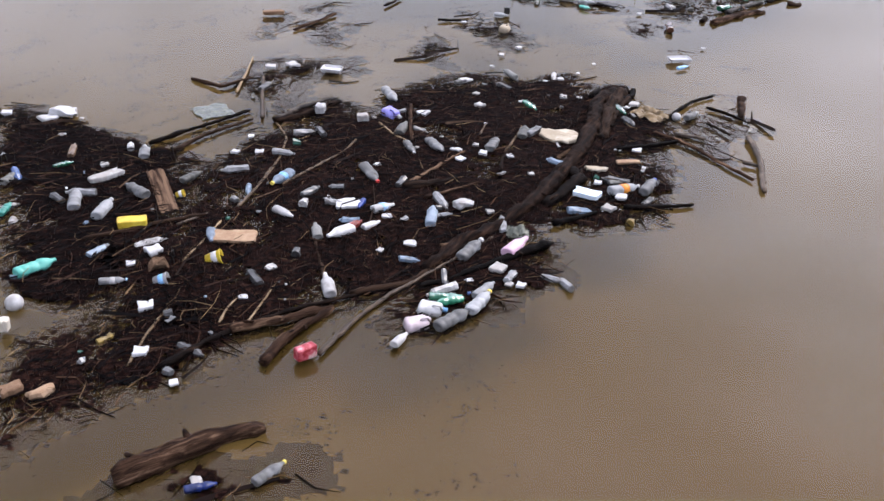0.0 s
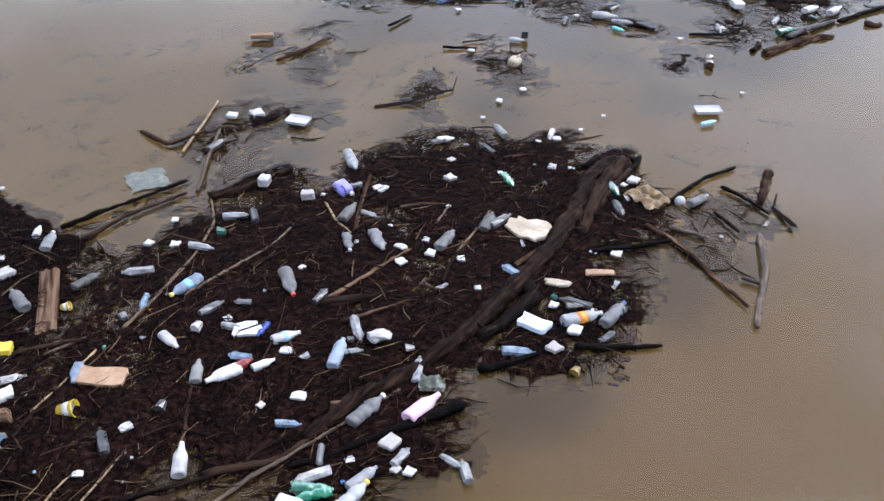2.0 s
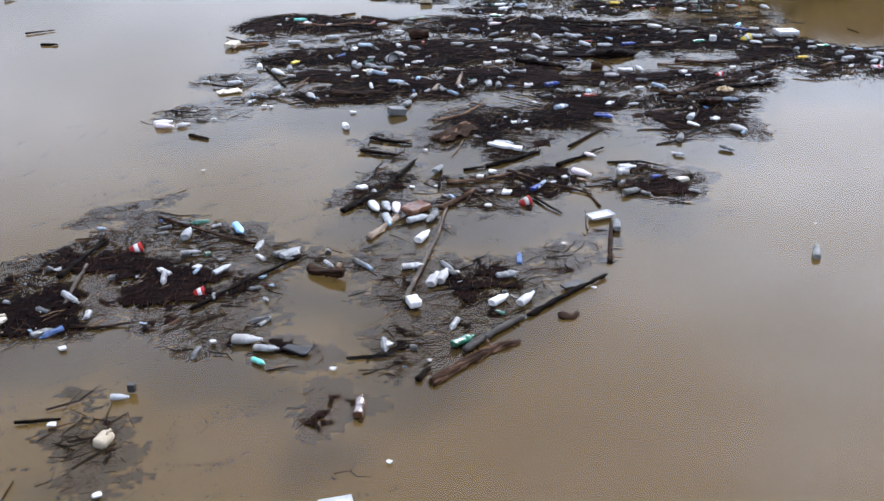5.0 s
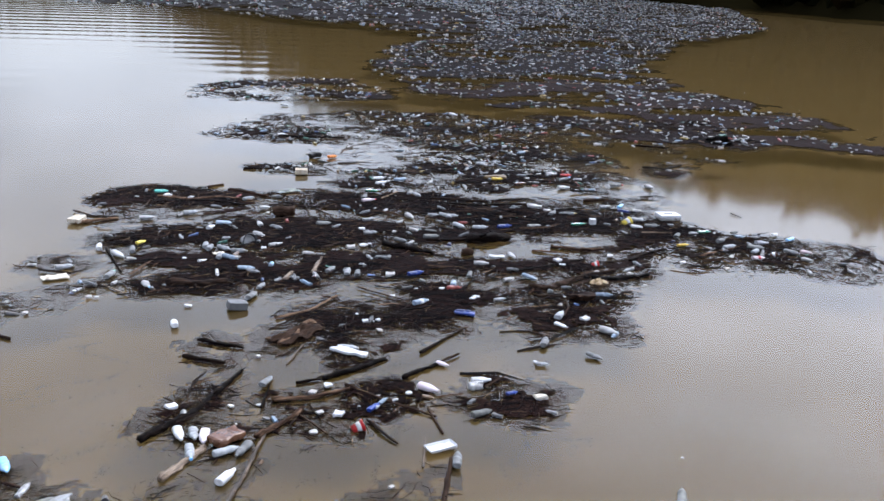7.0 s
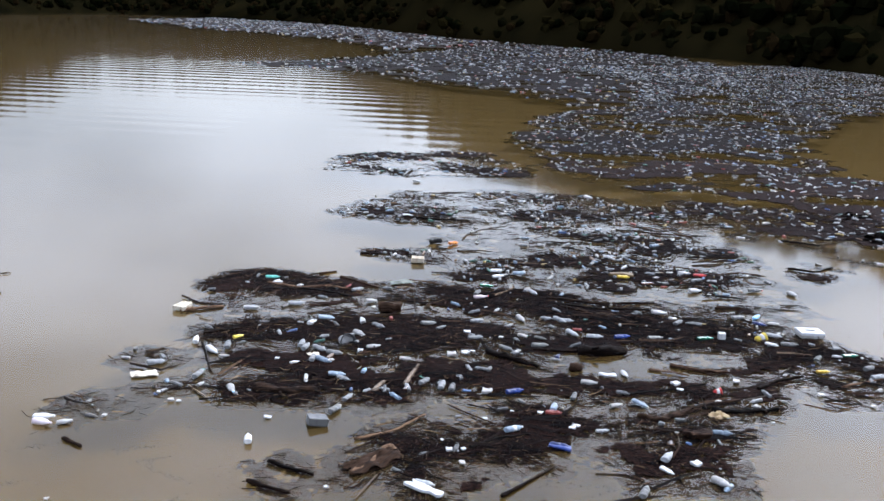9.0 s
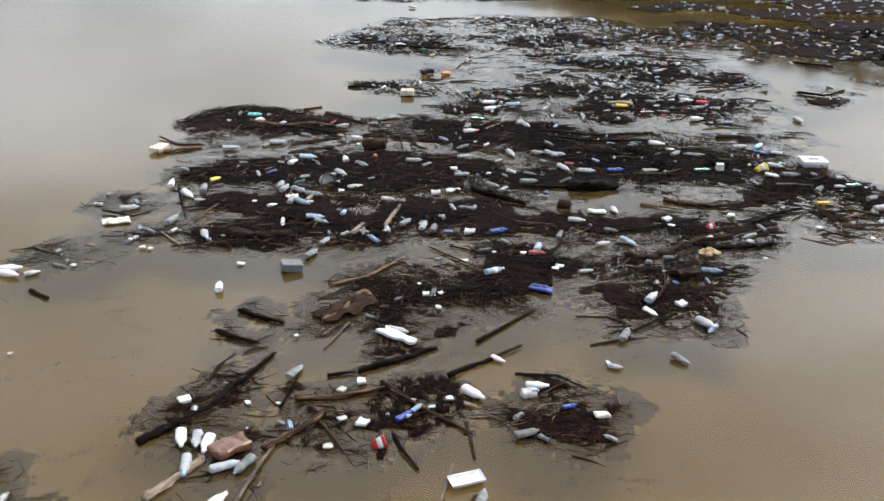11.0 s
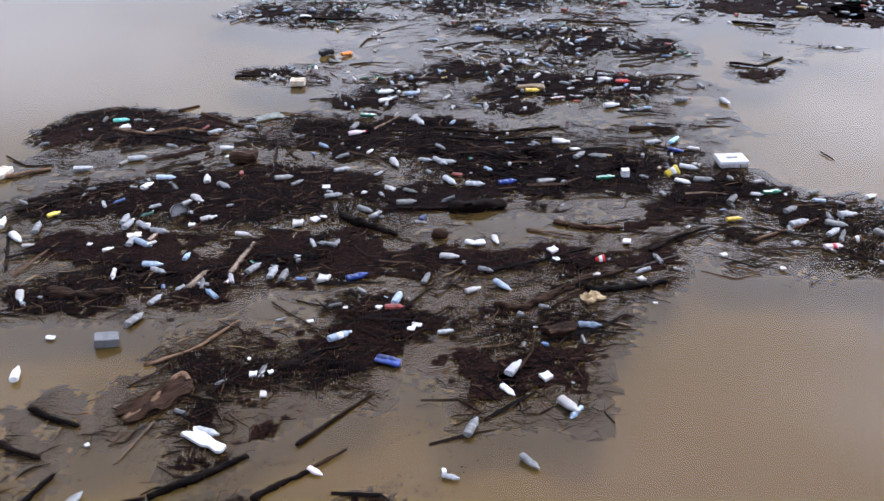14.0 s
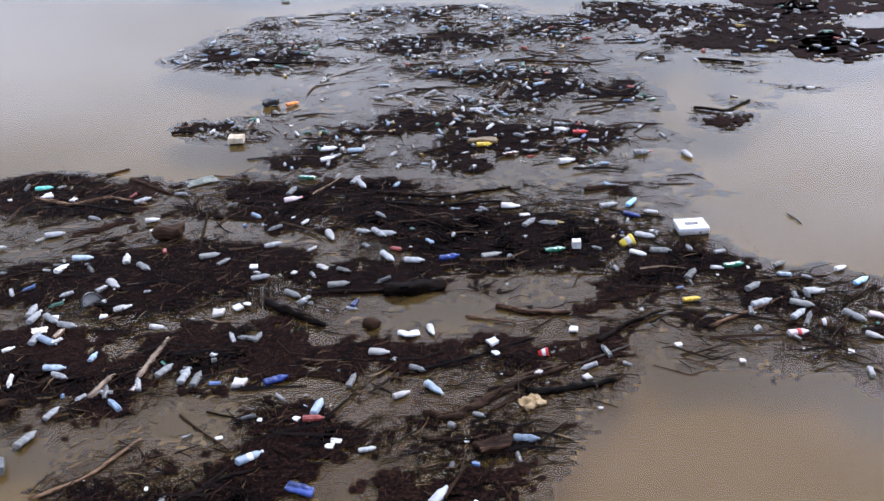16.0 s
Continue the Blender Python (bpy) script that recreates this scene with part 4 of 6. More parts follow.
debris_mat(46, [(0.38, 17.73), (1.05, 18.38), (2.56, 18.47), (3.49, 18.87), (5.34, 19.40), (4.70, 18.73), (3.46, 18.07), (2.51, 17.31), (1.72, 17.16), (0.83, 17.23)], 0.07, 418, 0.85, 0.3, "floating raft of matted dark twigs and reeds", 1.4, 1.40, 0.39)
debris_mat(47, [(0.31, 16.57), (1.75, 16.87), (2.61, 16.99), (3.72, 17.81), (4.59, 17.67), (4.50, 17.14), (3.44, 16.63), (3.58, 16.04), (2.96, 15.73), (2.57, 15.86), (1.82, 16.10), (1.06, 15.75), (0.39, 15.86)], 0.07, 558, 0.98, 0.3, "floating raft of matted dark twigs and reeds", 1.4, 1.40, 0.31)
debris_mat(48, [(-0.46, 17.10), (0.28, 17.16), (0.72, 16.52), (-0.01, 16.11), (-0.46, 16.40)], 0.07, 558, 0.93, 0.3, "floating raft of matted dark twigs and reeds", 1.4, 1.40, 0.31)
debris_mat(49, [(1.40, 15.31), (2.17, 15.89), (2.96, 15.65), (3.29, 14.65), (3.32, 13.94), (2.71, 14.12), (2.29, 14.37), (2.34, 13.92), (1.65, 13.77), (1.72, 14.37), (2.13, 14.61)], 0.07, 465, 0.85, 0.6, "floating raft of matted dark twigs and reeds", 1.1, 1.40, 0.3)
debris_mat(50, [(-2.84, 15.00), (-1.77, 16.03), (-1.30, 15.69), (-1.33, 15.17), (0.01, 15.42), (0.34, 14.45), (-0.78, 14.40), (-1.25, 14.56), (-1.11, 13.67), (-1.56, 13.44), (-2.69, 13.29), (-2.67, 13.98), (-2.31, 14.58)], 0.06, 651, 1.00, 0.7, "floating raft of matted dark twigs and reeds", 0.7, 1.40, 0.31)
debris_mat(51, [(-4.08, 13.65), (-3.40, 13.46), (-2.91, 12.65), (-3.43, 12.46)], 0.07, 418, 0.78, 0.7, "floating raft of matted dark twigs and reeds", 0.7, 1.40, 0.38)
debris_mat(52, [(-1.77, 13.46), (-1.03, 13.48), (-1.07, 12.86), (-1.61, 12.81)], 0.07, 465, 0.85, 0.6, "floating raft of matted dark twigs and reeds", 1.1, 1.40, 0.3)
debris_mat(53, [(-5.13, 27.22), (-3.40, 27.65), (-3.26, 29.76), (-2.03, 29.04), (-2.15, 27.29), (-2.72, 25.96), (-4.19, 26.34)], 0.09, 148.8, 0.88, 0.0, "floating raft of matted dark twigs and reeds", 6, 1.68, 0.60)
debris_mat(54, [(-2.54, 26.44), (-1.28, 27.34), (0.08, 28.19), (1.56, 28.16), (2.99, 27.85), (5.67, 26.88), (6.61, 26.03), (5.44, 24.80), (2.97, 25.58), (2.46, 24.41), (0.42, 24.83), (-1.26, 24.32), (-2.13, 24.68)], 0.09, 148.8, 0.88, 0.0, "floating raft of matted dark twigs and reeds", 6, 1.68, 0.70)
debris_mat(55, [(-7.20, 32.64), (-6.30, 35.02), (-5.61, 36.42), (-2.44, 35.33), (-1.67, 33.98), (-3.47, 33.01), (-1.71, 31.88), (-3.06, 30.90), (-4.85, 30.95)], 0.10, 99.2, 0.93, 0.0, "floating raft of matted dark twigs and reeds", 6, 1.96, 0.46)
debris_mat(56, [(-2.73, 37.17), (1.50, 37.54), (5.15, 35.20), (4.71, 32.89), (2.72, 33.61), (1.84, 31.72), (4.68, 31.98), (5.88, 28.73), (3.97, 27.56), (1.53, 27.69), (0.05, 30.37), (-0.82, 31.82), (-2.13, 34.59)], 0.10, 99.2, 0.93, 0.0, "floating raft of matted dark twigs and reeds", 6, 1.96, 0.54)
debris_mat(57, [(6.86, 28.12), (7.82, 27.52), (7.27, 27.14), (6.92, 27.57)], 0.10, 136, 0.98, 0.0, "floating raft of matted dark twigs and reeds", 8.0, 1.96, 0.23)
debris_mat(58, [(7.35, 28.85), (8.39, 28.28), (7.81, 28.17)], 0.10, 136, 0.88, 0.0, "floating raft of matted dark twigs and reeds", 4.8, 1.96, 0.23)
debris_mat(59, [(8.77, 29.82), (10.15, 29.49), (8.98, 29.01)], 0.10, 136, 0.88, 0.0, "floating raft of matted dark twigs and reeds", 12.8, 1.96, 0.23)
debris_mat(60, [(5.69, 32.53), (7.07, 32.55), (6.44, 31.72)], 0.10, 136, 0.88, 0.0, "floating raft of matted dark twigs and reeds", 9.6, 1.96, 0.23)
debris_mat(61, [(7.10, 31.43), (8.83, 31.59), (8.57, 30.96)], 0.10, 136, 0.88, 0.0, "floating raft of matted dark twigs and reeds", 9.6, 1.96, 0.23)
debris_mat(62, [(-1.60, 15.29), (-0.49, 15.74), (0.31, 15.45), (0.32, 14.53), (-1.05, 14.41)], 0.08, 279, 0.85, 0.1, "floating raft of matted dark twigs and reeds", 1.4, 1.54, 0.3)
debris_mat(31, [(-2.39, 52.92), (-0.67, 66.81), (5.86, 78.94), (8.57, 105.97), (-0.84, 130.58), (51.59, 166.05), (34.93, 92.80), (19.29, 71.56), (16.11, 61.17), (14.65, 60.86), (13.29, 49.59), (14.85, 42.80), (16.44, 39.82), (17.17, 33.96), (15.85, 31.21), (12.88, 32.52), (9.96, 31.62), (10.25, 36.20), (8.22, 38.94), (3.94, 40.15), (0.82, 42.76)], 0.22, 5.58, 1.0, 0.1, "floating raft of matted dark twigs and reeds", 3.4, 2.4, 1.43)
debris_mat(70, [(-7.46, 19.81), (-8.53, 23.21), (-6.75, 24.77), (-4.13, 23.97), (-2.09, 24.50), (5.96, 24.14), (6.17, 21.71), (7.14, 20.55), (8.43, 20.17), (7.78, 17.87), (5.56, 17.82), (5.21, 19.15), (4.53, 17.02), (3.58, 15.93), (3.35, 13.94), (1.81, 13.68), (0.57, 15.80), (0.37, 14.46), (-1.06, 13.48), (-2.74, 13.30), (-2.97, 14.94), (-1.91, 15.95), (-3.67, 16.15), (-5.28, 15.84)], 0.1, 230, 0.63, 0.2, "floating raft of matted dark twigs and reeds", 0.5, 1.0, 0.65)
debris_mat(71, [(-7.14, 32.48), (-5.69, 36.75), (-1.73, 38.47), (5.17, 35.69), (6.52, 26.24), (6.88, 23.64), (5.03, 23.69), (2.74, 24.62), (0.24, 24.97), (-3.76, 26.21), (-2.17, 29.62), (-4.22, 30.78)], 0.12, 59.52, 0.5, 0.0, "thin patch of drifting dark twigs", 2.5, 1.3, 0.42)
debris_mat(80, [(-3.88, 13.02), (-3.80, 13.36), (-3.24, 12.96), (-3.35, 12.76)], 0.06, 434, 0.6, 0.6, "thin patch of drifting dark twigs", 1, 1.0, 0.42)
debris_mat(81, [(-3.80, 13.71), (-3.66, 14.17), (-3.02, 13.59), (-3.21, 13.36)], 0.06, 434, 0.6, 0.6, "thin patch of drifting dark twigs", 1, 1.0, 0.42)
debris_mat(82, [(-3.67, 10.75), (-3.64, 11.64), (-3.10, 12.36), (-2.83, 12.05), (-3.19, 11.28), (-3.39, 10.60)], 0.06, 558, 0.66, 0.6, "floating raft of matted dark twigs and reeds", 1, 1.0, 0.34)
debris_mat(83, [(-7.95, 10.04), (-7.50, 10.70), (-6.64, 11.58), (-6.67, 10.88), (-7.58, 10.06)], 0.06, 434, 0.55, 0.9, "thin patch of drifting dark twigs", 1, 1.0, 0.42)
debris_mat(84, [(-2.12, 10.82), (-1.73, 11.49), (-1.41, 10.37), (-1.74, 10.11)], 0.06, 434, 0.6, 0.9, "thin patch of drifting dark twigs", 1, 1.0, 0.42)
debris_mat(85, [(-3.10, 4.53), (-2.82, 4.78), (-2.70, 4.36), (-2.94, 4.12)], 0.06, 434, 0.55, 0.9, "thin patch of drifting dark twigs", 1, 1.0, 0.42)
debris_mat(86, [(-2.00, 10.99), (-1.73, 11.57), (-1.30, 11.14), (-1.34, 10.36), (-1.81, 10.60)], 0.07, 434, 0.62, 0.6, "floating raft of matted dark twigs and reeds", 1, 1.0, 0.34)
debris_mat(87, [(-3.52, 12.97), (-3.37, 13.98), (-2.69, 14.52), (-2.62, 13.83), (-3.04, 12.77)], 0.07, 434, 0.62, 0.6, "floating raft of matted dark twigs and reeds", 1, 1.0, 0.34)
debris_mat(88, [(-3.50, 10.38), (-3.22, 11.17), (-2.73, 11.09), (-2.45, 10.25), (-2.74, 9.84), (-3.27, 10.03)], 0.07, 434, 0.68, 0.6, "floating raft of matted dark twigs and reeds", 1, 1.0, 0.34)
debris_mat(89, [(-1.00, 9.04), (-0.59, 9.65), (-0.09, 9.80), (0.07, 9.04)], 0.07, 496, 0.7, 0.6, "floating raft of matted dark twigs and reeds", 1, 1.0, 0.34)
debris_mat(90, [(4.10, 36.13), (5.06, 33.28), (7.03, 32.97), (8.02, 32.15), (8.83, 31.59), (10.00, 31.35), (11.27, 31.13), (12.23, 31.37), (12.88, 33.57), (11.84, 34.45), (12.29, 36.87), (5.07, 37.67)], 0.12, 37.2, 1.0, 0.1, "floating raft of matted dark twigs and reeds", 6, 1.7, 0.34)
log("wood", 0.06, 0.10, (-6.11, -2.44), (-5.86, -2.00), (-5.56, -1.63), (-5.25, -1.16), (-5.01, -0.62), (-4.83, -0.11), (-4.64, 0.45), (-4.50, 1.05), (-4.41, 1.77), (-4.16, 2.25), label="huge curved driftwood trunk lying across the raft")
log("bark", 0.07, 0.05, (-4.82, -0.20), (-4.68, -0.35), (-4.89, -0.76), (-5.07, -1.04), label="dark broken fork of the driftwood trunk")
log("bark", 0.10, 0.05, (-4.04, 2.28), (-4.21, 1.88), (-4.35, 1.21), (-4.38, 0.73), label="dark rooty end of the driftwood trunk")
log("bark", 0.05, 0.04, (-4.15, 1.96), (-3.94, 2.16), (-3.91, 2.38))
log("bark", 0.06, 0.03, (-4.33, 2.14), (-4.10, 2.41), (-3.94, 2.35))
log("bark", 0.07, 0.04, (-4.40, 1.71), (-4.41, 1.20), (-4.41, 0.73))
log("bark", 0.05, 0.03, (-3.98, 2.08), (-4.15, 1.74), (-4.27, 1.23))
log("bark", 0.05, 0.03, (-4.48, 2.03), (-4.34, 2.35))
log("bark", 0.05, 0.02, (-5.04, -1.84), (-5.46, -2.19), (-5.83, -2.53), (-6.13, -2.72))
log("reed", 0.022, 0.012, (-6.75, -3.79), (-6.55, -3.25), (-6.34, -2.86), (-6.15, -2.63), (-5.85, -2.22), (-5.55, -1.78), label="bare tan stick lying over the raft edge", name="branch")
log("wood", 0.048, 0.035, (-7.47, -3.58), (-7.11, -3.39), (-6.76, -3.14), label="grey driftwood log at the raft edge")
log("wood", 0.045, 0.035, (-7.13, -3.95), (-7.03, -3.59), (-6.78, -3.18), label="grey driftwood log at the raft edge")
log("bark", 0.03, 0.015, (-7.84, -4.10), (-7.53, -3.64), (-7.15, -3.29), (-6.66, -2.95), (-6.39, -2.72), name="branch")
log("bark", 0.03, 0.02, (-6.67, -2.92), (-6.22, -2.68), (-5.97, -2.30), name="branch")
log("bark", 0.035, 0.02, (-5.00, -1.44), (-4.66, -1.21), (-4.57, -1.11))
log("bark", 0.035, 0.022, (-4.30, -0.97), (-3.97, -0.91), (-3.60, -0.80))
log("bark", 0.03, 0.02, (-4.26, 0.43), (-3.84, 0.64), (-3.53, 0.81), name="branch")
log("wood", 0.03, 0.018, (-3.79, 1.05), (-3.40, 0.66), (-3.11, 0.22), (-2.89, -0.11), name="branch")
log("pale_wood", 0.035, 0.03, (-2.72, 1.09), (-2.71, 0.44), (-2.83, -0.38), label="bleached forked branch standing out of the water")
log("pale_wood", 0.025, 0.015, (-2.92, 0.31), (-2.72, 0.25), name="branch")
log("wood", 0.05, 0.035, (-2.55, 2.39), (-2.69, 1.68))
log("bark", 0.025, 0.015, (-3.05, 1.96), (-2.83, 1.77), (-2.61, 1.52), name="branch")
log("bark", 0.02, 0.015, (-3.14, 1.42), (-2.91, 1.09), name="branch")
log("bark", 0.03, 0.02, (-3.58, 1.53), (-3.22, 2.11), (-2.90, 2.41), name="branch")
log("pale_wood", 0.03, 0.02, (-3.56, 1.05), (-3.23, 0.93), name="branch")
log("pale_wood", 0.045, 0.025, (-8.08, 0.64), (-7.91, 1.05), (-7.54, 1.43), label="pale split branch curving over the raft")
log("bark", 0.05, 0.03, (-8.11, 0.58), (-7.73, 0.89), (-7.49, 1.34))
log("reed", 0.02, 0.012, (-7.96, -1.56), (-7.88, -1.06), (-7.82, -0.37), (-7.87, 0.15), (-8.09, 0.58), name="branch")
log("reed", 0.022, 0.02, (-8.27, 0.65), (-8.43, 1.30), (-8.59, 2.02), label="jointed tan reed stalk upright in the water", name="branch")
log("reed", 0.016, 0.012, (-8.77, 1.39), (-8.82, 2.05), (-8.90, 2.71), name="branch")
log("bark", 0.028, 0.018, (-8.95, -0.43), (-8.75, 0.05), (-8.36, 0.60))
log("bark", 0.030, 0.02, (-9.25, -0.28), (-8.93, 0.19), (-8.46, 0.83))
log("reed", 0.018, 0.012, (-7.66, -1.02), (-7.39, -0.49), (-7.18, -0.08), (-7.11, 0.27), name="branch")
log("wood", 0.03, 0.015, (-6.45, -0.85), (-6.21, -0.40), (-5.92, 0.10), label="thin pale edged branch lying on the raft", name="branch")
log("bark", 0.06, 0.03, (-6.46, -0.90), (-6.14, -0.72), (-5.95, -0.62))
log("wood", 0.028, 0.015, (-6.23, -1.10), (-5.96, -0.85), (-5.73, -0.65), name="branch")
log("reed", 0.015, 0.01, (-6.94, 0.74), (-6.74, 0.43), (-6.53, 0.26), name="branch")
log("wood", 0.025, 0.018, (-6.64, 1.35), (-6.58, 0.72), (-6.51, 0.32), name="branch")
log("wood", 0.02, 0.014, (-5.70, 2.43), (-5.58, 1.66), name="branch")
log("reed", 0.014, 0.01, (-5.78, 0.59), (-5.72, 0.96), name="branch")
log("reed", 0.016, 0.012, (-5.49, 0.17), (-5.36, 0.66), (-5.31, 0.97), name="branch")
log("reed", 0.012, 0.01, (-8.07, -4.10), (-8.07, -3.69), (-8.03, -3.23), name="branch")
log("reed", 0.012, 0.01, (-8.15, -2.62), (-8.09, -2.26), (-8.03, -1.86), name="branch")
log("reed", 0.012, 0.008, (-7.58, -3.49), (-7.57, -3.20), (-7.52, -3.09), name="branch")
log("reed", 0.012, 0.008, (-7.37, -3.50), (-7.33, -3.18), (-7.29, -2.81), name="branch")
log("bark", 0.025, 0.015, (-9.11, -2.39), (-8.83, -2.21), (-8.52, -1.96), (-8.20, -1.77), name="branch")
log("reed", 0.015, 0.012, (-8.39, -2.01), (-8.19, -1.73), name="branch")
log("bark", 0.02, 0.01, (-6.88, -2.81), (-7.15, -2.00), name="branch")
log("bark", 0.03, 0.02, (-9.44, 1.78), (-8.98, 1.49), (-8.73, 1.91), name="branch")
plank("wood", -8.76, -1.34, -62, 0.88, 0.17)
log("wood", 0.03, 0.025, (-8.64, 4.02), (-8.44, 4.40), (-8.19, 4.94), name="branch")
block("wooden_block", "card", "brown wooden block floating alone", "wood", -9.10, 4.71, 18, 0.30, 0.10, 0.06)
bottle("clear", -9.46, -1.70, 108, 0.36, 1)
bottle("clear", -9.13, -1.84, 91, 0.36, 0, cap="white")
bottle("clear", -8.98, -1.42, 141, 0.36, 1)
bottle("blueish", -8.89, -2.57, 64, 0.22, 0, dent=2)
bottle("clear", -8.59, -3.03, 24, 0.21, 0, cap="skyblue", band="white")
bottle("white", -9.41, -0.40, 111, 0.20, 2)
bottle("clear", -9.21, -0.54, 109, 0.32, 0, cap="white", dent=2)
bottle("smoky", -8.56, -1.03, 67, 0.29, 1, dent=2)
bottle("blueish", -7.68, -0.92, -108, 0.35, 1, cap="yellow", band="skyblue")
bottle("clear", -6.83, -0.67, -58, 0.36, 0, cap="red", dent=2)
bottle("clear", -6.92, 1.59, -58, 0.36, 1)
bottle("smoky", -6.65, 0.58, 81, 0.31, 2)
bottle("clear", -6.51, 0.07, -65, 0.27, 1, cap="white", dent=2)
bottle("clear", -6.24, 0.15, -59, 0.36, 1, dent=2)
bottle("clear", -5.62, 0.31, 79, 0.36, 1, dent=2)
bottle("smoky", -5.29, 0.72, 85, 0.33, 0, dent=2)
bottle("white", -7.50, -1.64, -33, 0.24, 2)
bottle("white", -6.92, -1.94, -129, 0.30, 2)
bottle("white", -6.60, -1.38, 43, 0.25, 2, band="skyblue")
bottle("white", -6.66, -1.74, 48, 0.20, 2)
bottle("white", -6.86, -2.84, 110, 0.29, 2, cap="white")
bottle("blueish", -6.13, -1.49, 91, 0.33, 0)
bottle("smoky", -7.13, -1.94, 107, 0.26, 2)
bottle("clear", -5.73, -2.08, 64, 0.36, 1, cap="white")
bottle("pink", -5.33, -1.96, 63, 0.35, 2, cap="pink")
bottle("green", -5.88, -2.89, 9, 0.29, 1, dent=2)
bottle("green", -5.86, -2.94, -155, 0.25, 1, dent=2)
bottle("clear", -5.80, -3.20, 49, 0.36, 1)
bottle("clear", -5.61, -2.93, 68, 0.36, 1, cap="yellow", dent=2)
bottle("clear", -5.58, -2.72, 56, 0.26, 0)
bottle("clear", -4.27, -0.61, 35, 0.36, 0, cap="white", band="orange")
bottle("smoky", -4.32, -0.43, 23, 0.20, 0, dent=2)
bottle("clear", -4.01, -0.50, 67, 0.36, 0, cap="blue")
bottle("clear", -3.29, 1.59, 56, 0.29, 0, cap="white")
bottle("green", -4.14, 1.61, -63, 0.27, 2)
bottle("brown", -3.11, 5.30, 90, 0.36, 0)
bottle("smoky", -5.49, 2.67, 125, 0.28, 0)
bottle("white", -6.04, 2.33, 33, 0.20, 2)
bottle("clear", -6.09, 2.28, 40, 0.22, 1, dent=2)
bottle("green", -5.22, 1.56, -57, 0.27, 1, dent=2)
bottle("blue", -6.82, -1.34, -95, 0.20, 1)
bottle("blueish", -8.03, -2.17, -72, 0.23, 2)
jug("violet", -6.84, 1.04, -48, 0.53, "violet plastic canister with a handle on the raft")
jug("palepink", -6.09, -3.28, 29, 0.27, "pale pinkish plastic canister at the raft edge")
jug("white", -6.00, -3.05, -7, 0.27, "white plastic canister at the raft edge")
bottle("white", -6.18, -3.52, 68, 0.20, 2)
block("foam_tray", "foam", "white foam food tray floating on the water", "tray", -3.16, 3.74, 16, 0.32, 0.18, 0.05, 0.012, 0.004, 0.85, 0.0, 0.03)
bottle("skyblue", -3.15, 3.43, 36, 0.20, 1, dent=2)
block("foam_board", "cream", "yellowed broken foam board on the raft", "foam", -4.90, 0.68, -25, 0.41, 0.31, 0.04, 0.015, 0.05)
block("foam_board", "foam", "white square foam board on the raft", "foam", -6.95, -1.36, 24, 0.22, 0.18, 0.035, 0.008, 0.01)
block("foam_box", "foam", "small white foam box on the raft", "foam", -7.13, 0.77, 17, 0.12, 0.10, 0.08)
block("carton", "white", "white plastic carton lying on debris", "carton", -7.65, 0.93, 1, 0.11, 0.13, 0.1, 0.02)
block("foam_tray", "foam", "white foam food tray floating on the water", "tray", -7.78, 2.37, -6, 0.27, 0.19, 0.05, 0.012, 0.004, 0.85, 0.0, 0.03)
block("foam_board", "paleblue", "pale blue insulation board piece on the raft", "foam", -4.65, -0.78, -19, 0.25, 0.15, 0.05, 0.006, 0.006)
block("cardboard", "card", "torn wet brown cardboard sheet on debris", "cardboard", -7.82, -2.15, 9, 0.37, 0.19, 0.03, 0.004, 0.02)
block("foam_board", "foam", "long white foam strip on the raft", "foam", -9.39, -1.18, 52, 0.35, 0.11, 0.05, 0.012, 0.02)
block("foam_board", "foam", "white wedge of foam in the debris", "foam", -10.44, 0.33, -0, 0.27, 0.20, 0.07, 0.012, 0.06)
tub("yellow", -8.56, -1.40, 12, 0.08, "yellow plastic pot with printed label in debris")
tub("yellow", -7.90, -2.54, 11, 0.14, "yellow plastic bowl half sunk in debris")
block("carton", "yellow", "printed yellow red and blue drink carton on the debris", "carton", -8.78, -2.07, 21, 0.26, 0.12, 0.07)
block("foam_lump", "foam", "rounded white foam lump on debris", "foam", -5.86, -1.24, 27, 0.19, 0.11, 0.08, 0.03, 0.03)
tub("white", -8.22, -2.95, 10, 0.12, "white paper cup lying on the debris")
block("carton", "printed", "crumpled carton printed in red, pink and green caught under a stick", "carton", -6.84, -3.83, 41, 0.16, 0.08, 0.1)
ball("white", -3.47, 1.56, 0.11, "white ball floating by the raft")
sheet("bag", "tan", "crumpled tan plastic bag floating by the trunk", "bag", -3.80, 1.53, -41, 0.38, 0.30, 0.09)
sheet("plastic_sheet", "film", "dirty translucent plastic sheet on the water", "sheet", -8.88, 0.78, 40, 0.42, 0.40, 0.012, 0.012)
sheet("bag", "film", "crumpled white plastic film in the debris", "bag", -5.32, -1.68, 8, 0.20, 0.12, 0.08)
block("foam_board", "cream", "tan foam chip beside the trunk", "foam", -4.53, -0.15, -0, 0.21, 0.08, 0.03, 0.01, 0.02)
block("plank", "card", "brown board piece on the raft", "plank", -4.17, 0.10, 12, 0.26, 0.08, 0.03)
jug("cream", -5.62, 4.69, 77, 0.46, "yellowed plastic canister floating alone")
block("sodden_rag", "wood", "brown sodden bundle in the debris", "bundle", -8.31, -2.73, 28, 0.15, 0.12, 0.08, 0.03, 0.05)
block("sole", "black", "black rubber shoe sole floating", "sole", -3.95, 6.42, -22, 0.32, 0.14, 0.03, 0.015, 0.02)
foam_chip(-8.58, 2.35, 8, .18)
foam_chip(-8.31, 2.45, 40, .2)
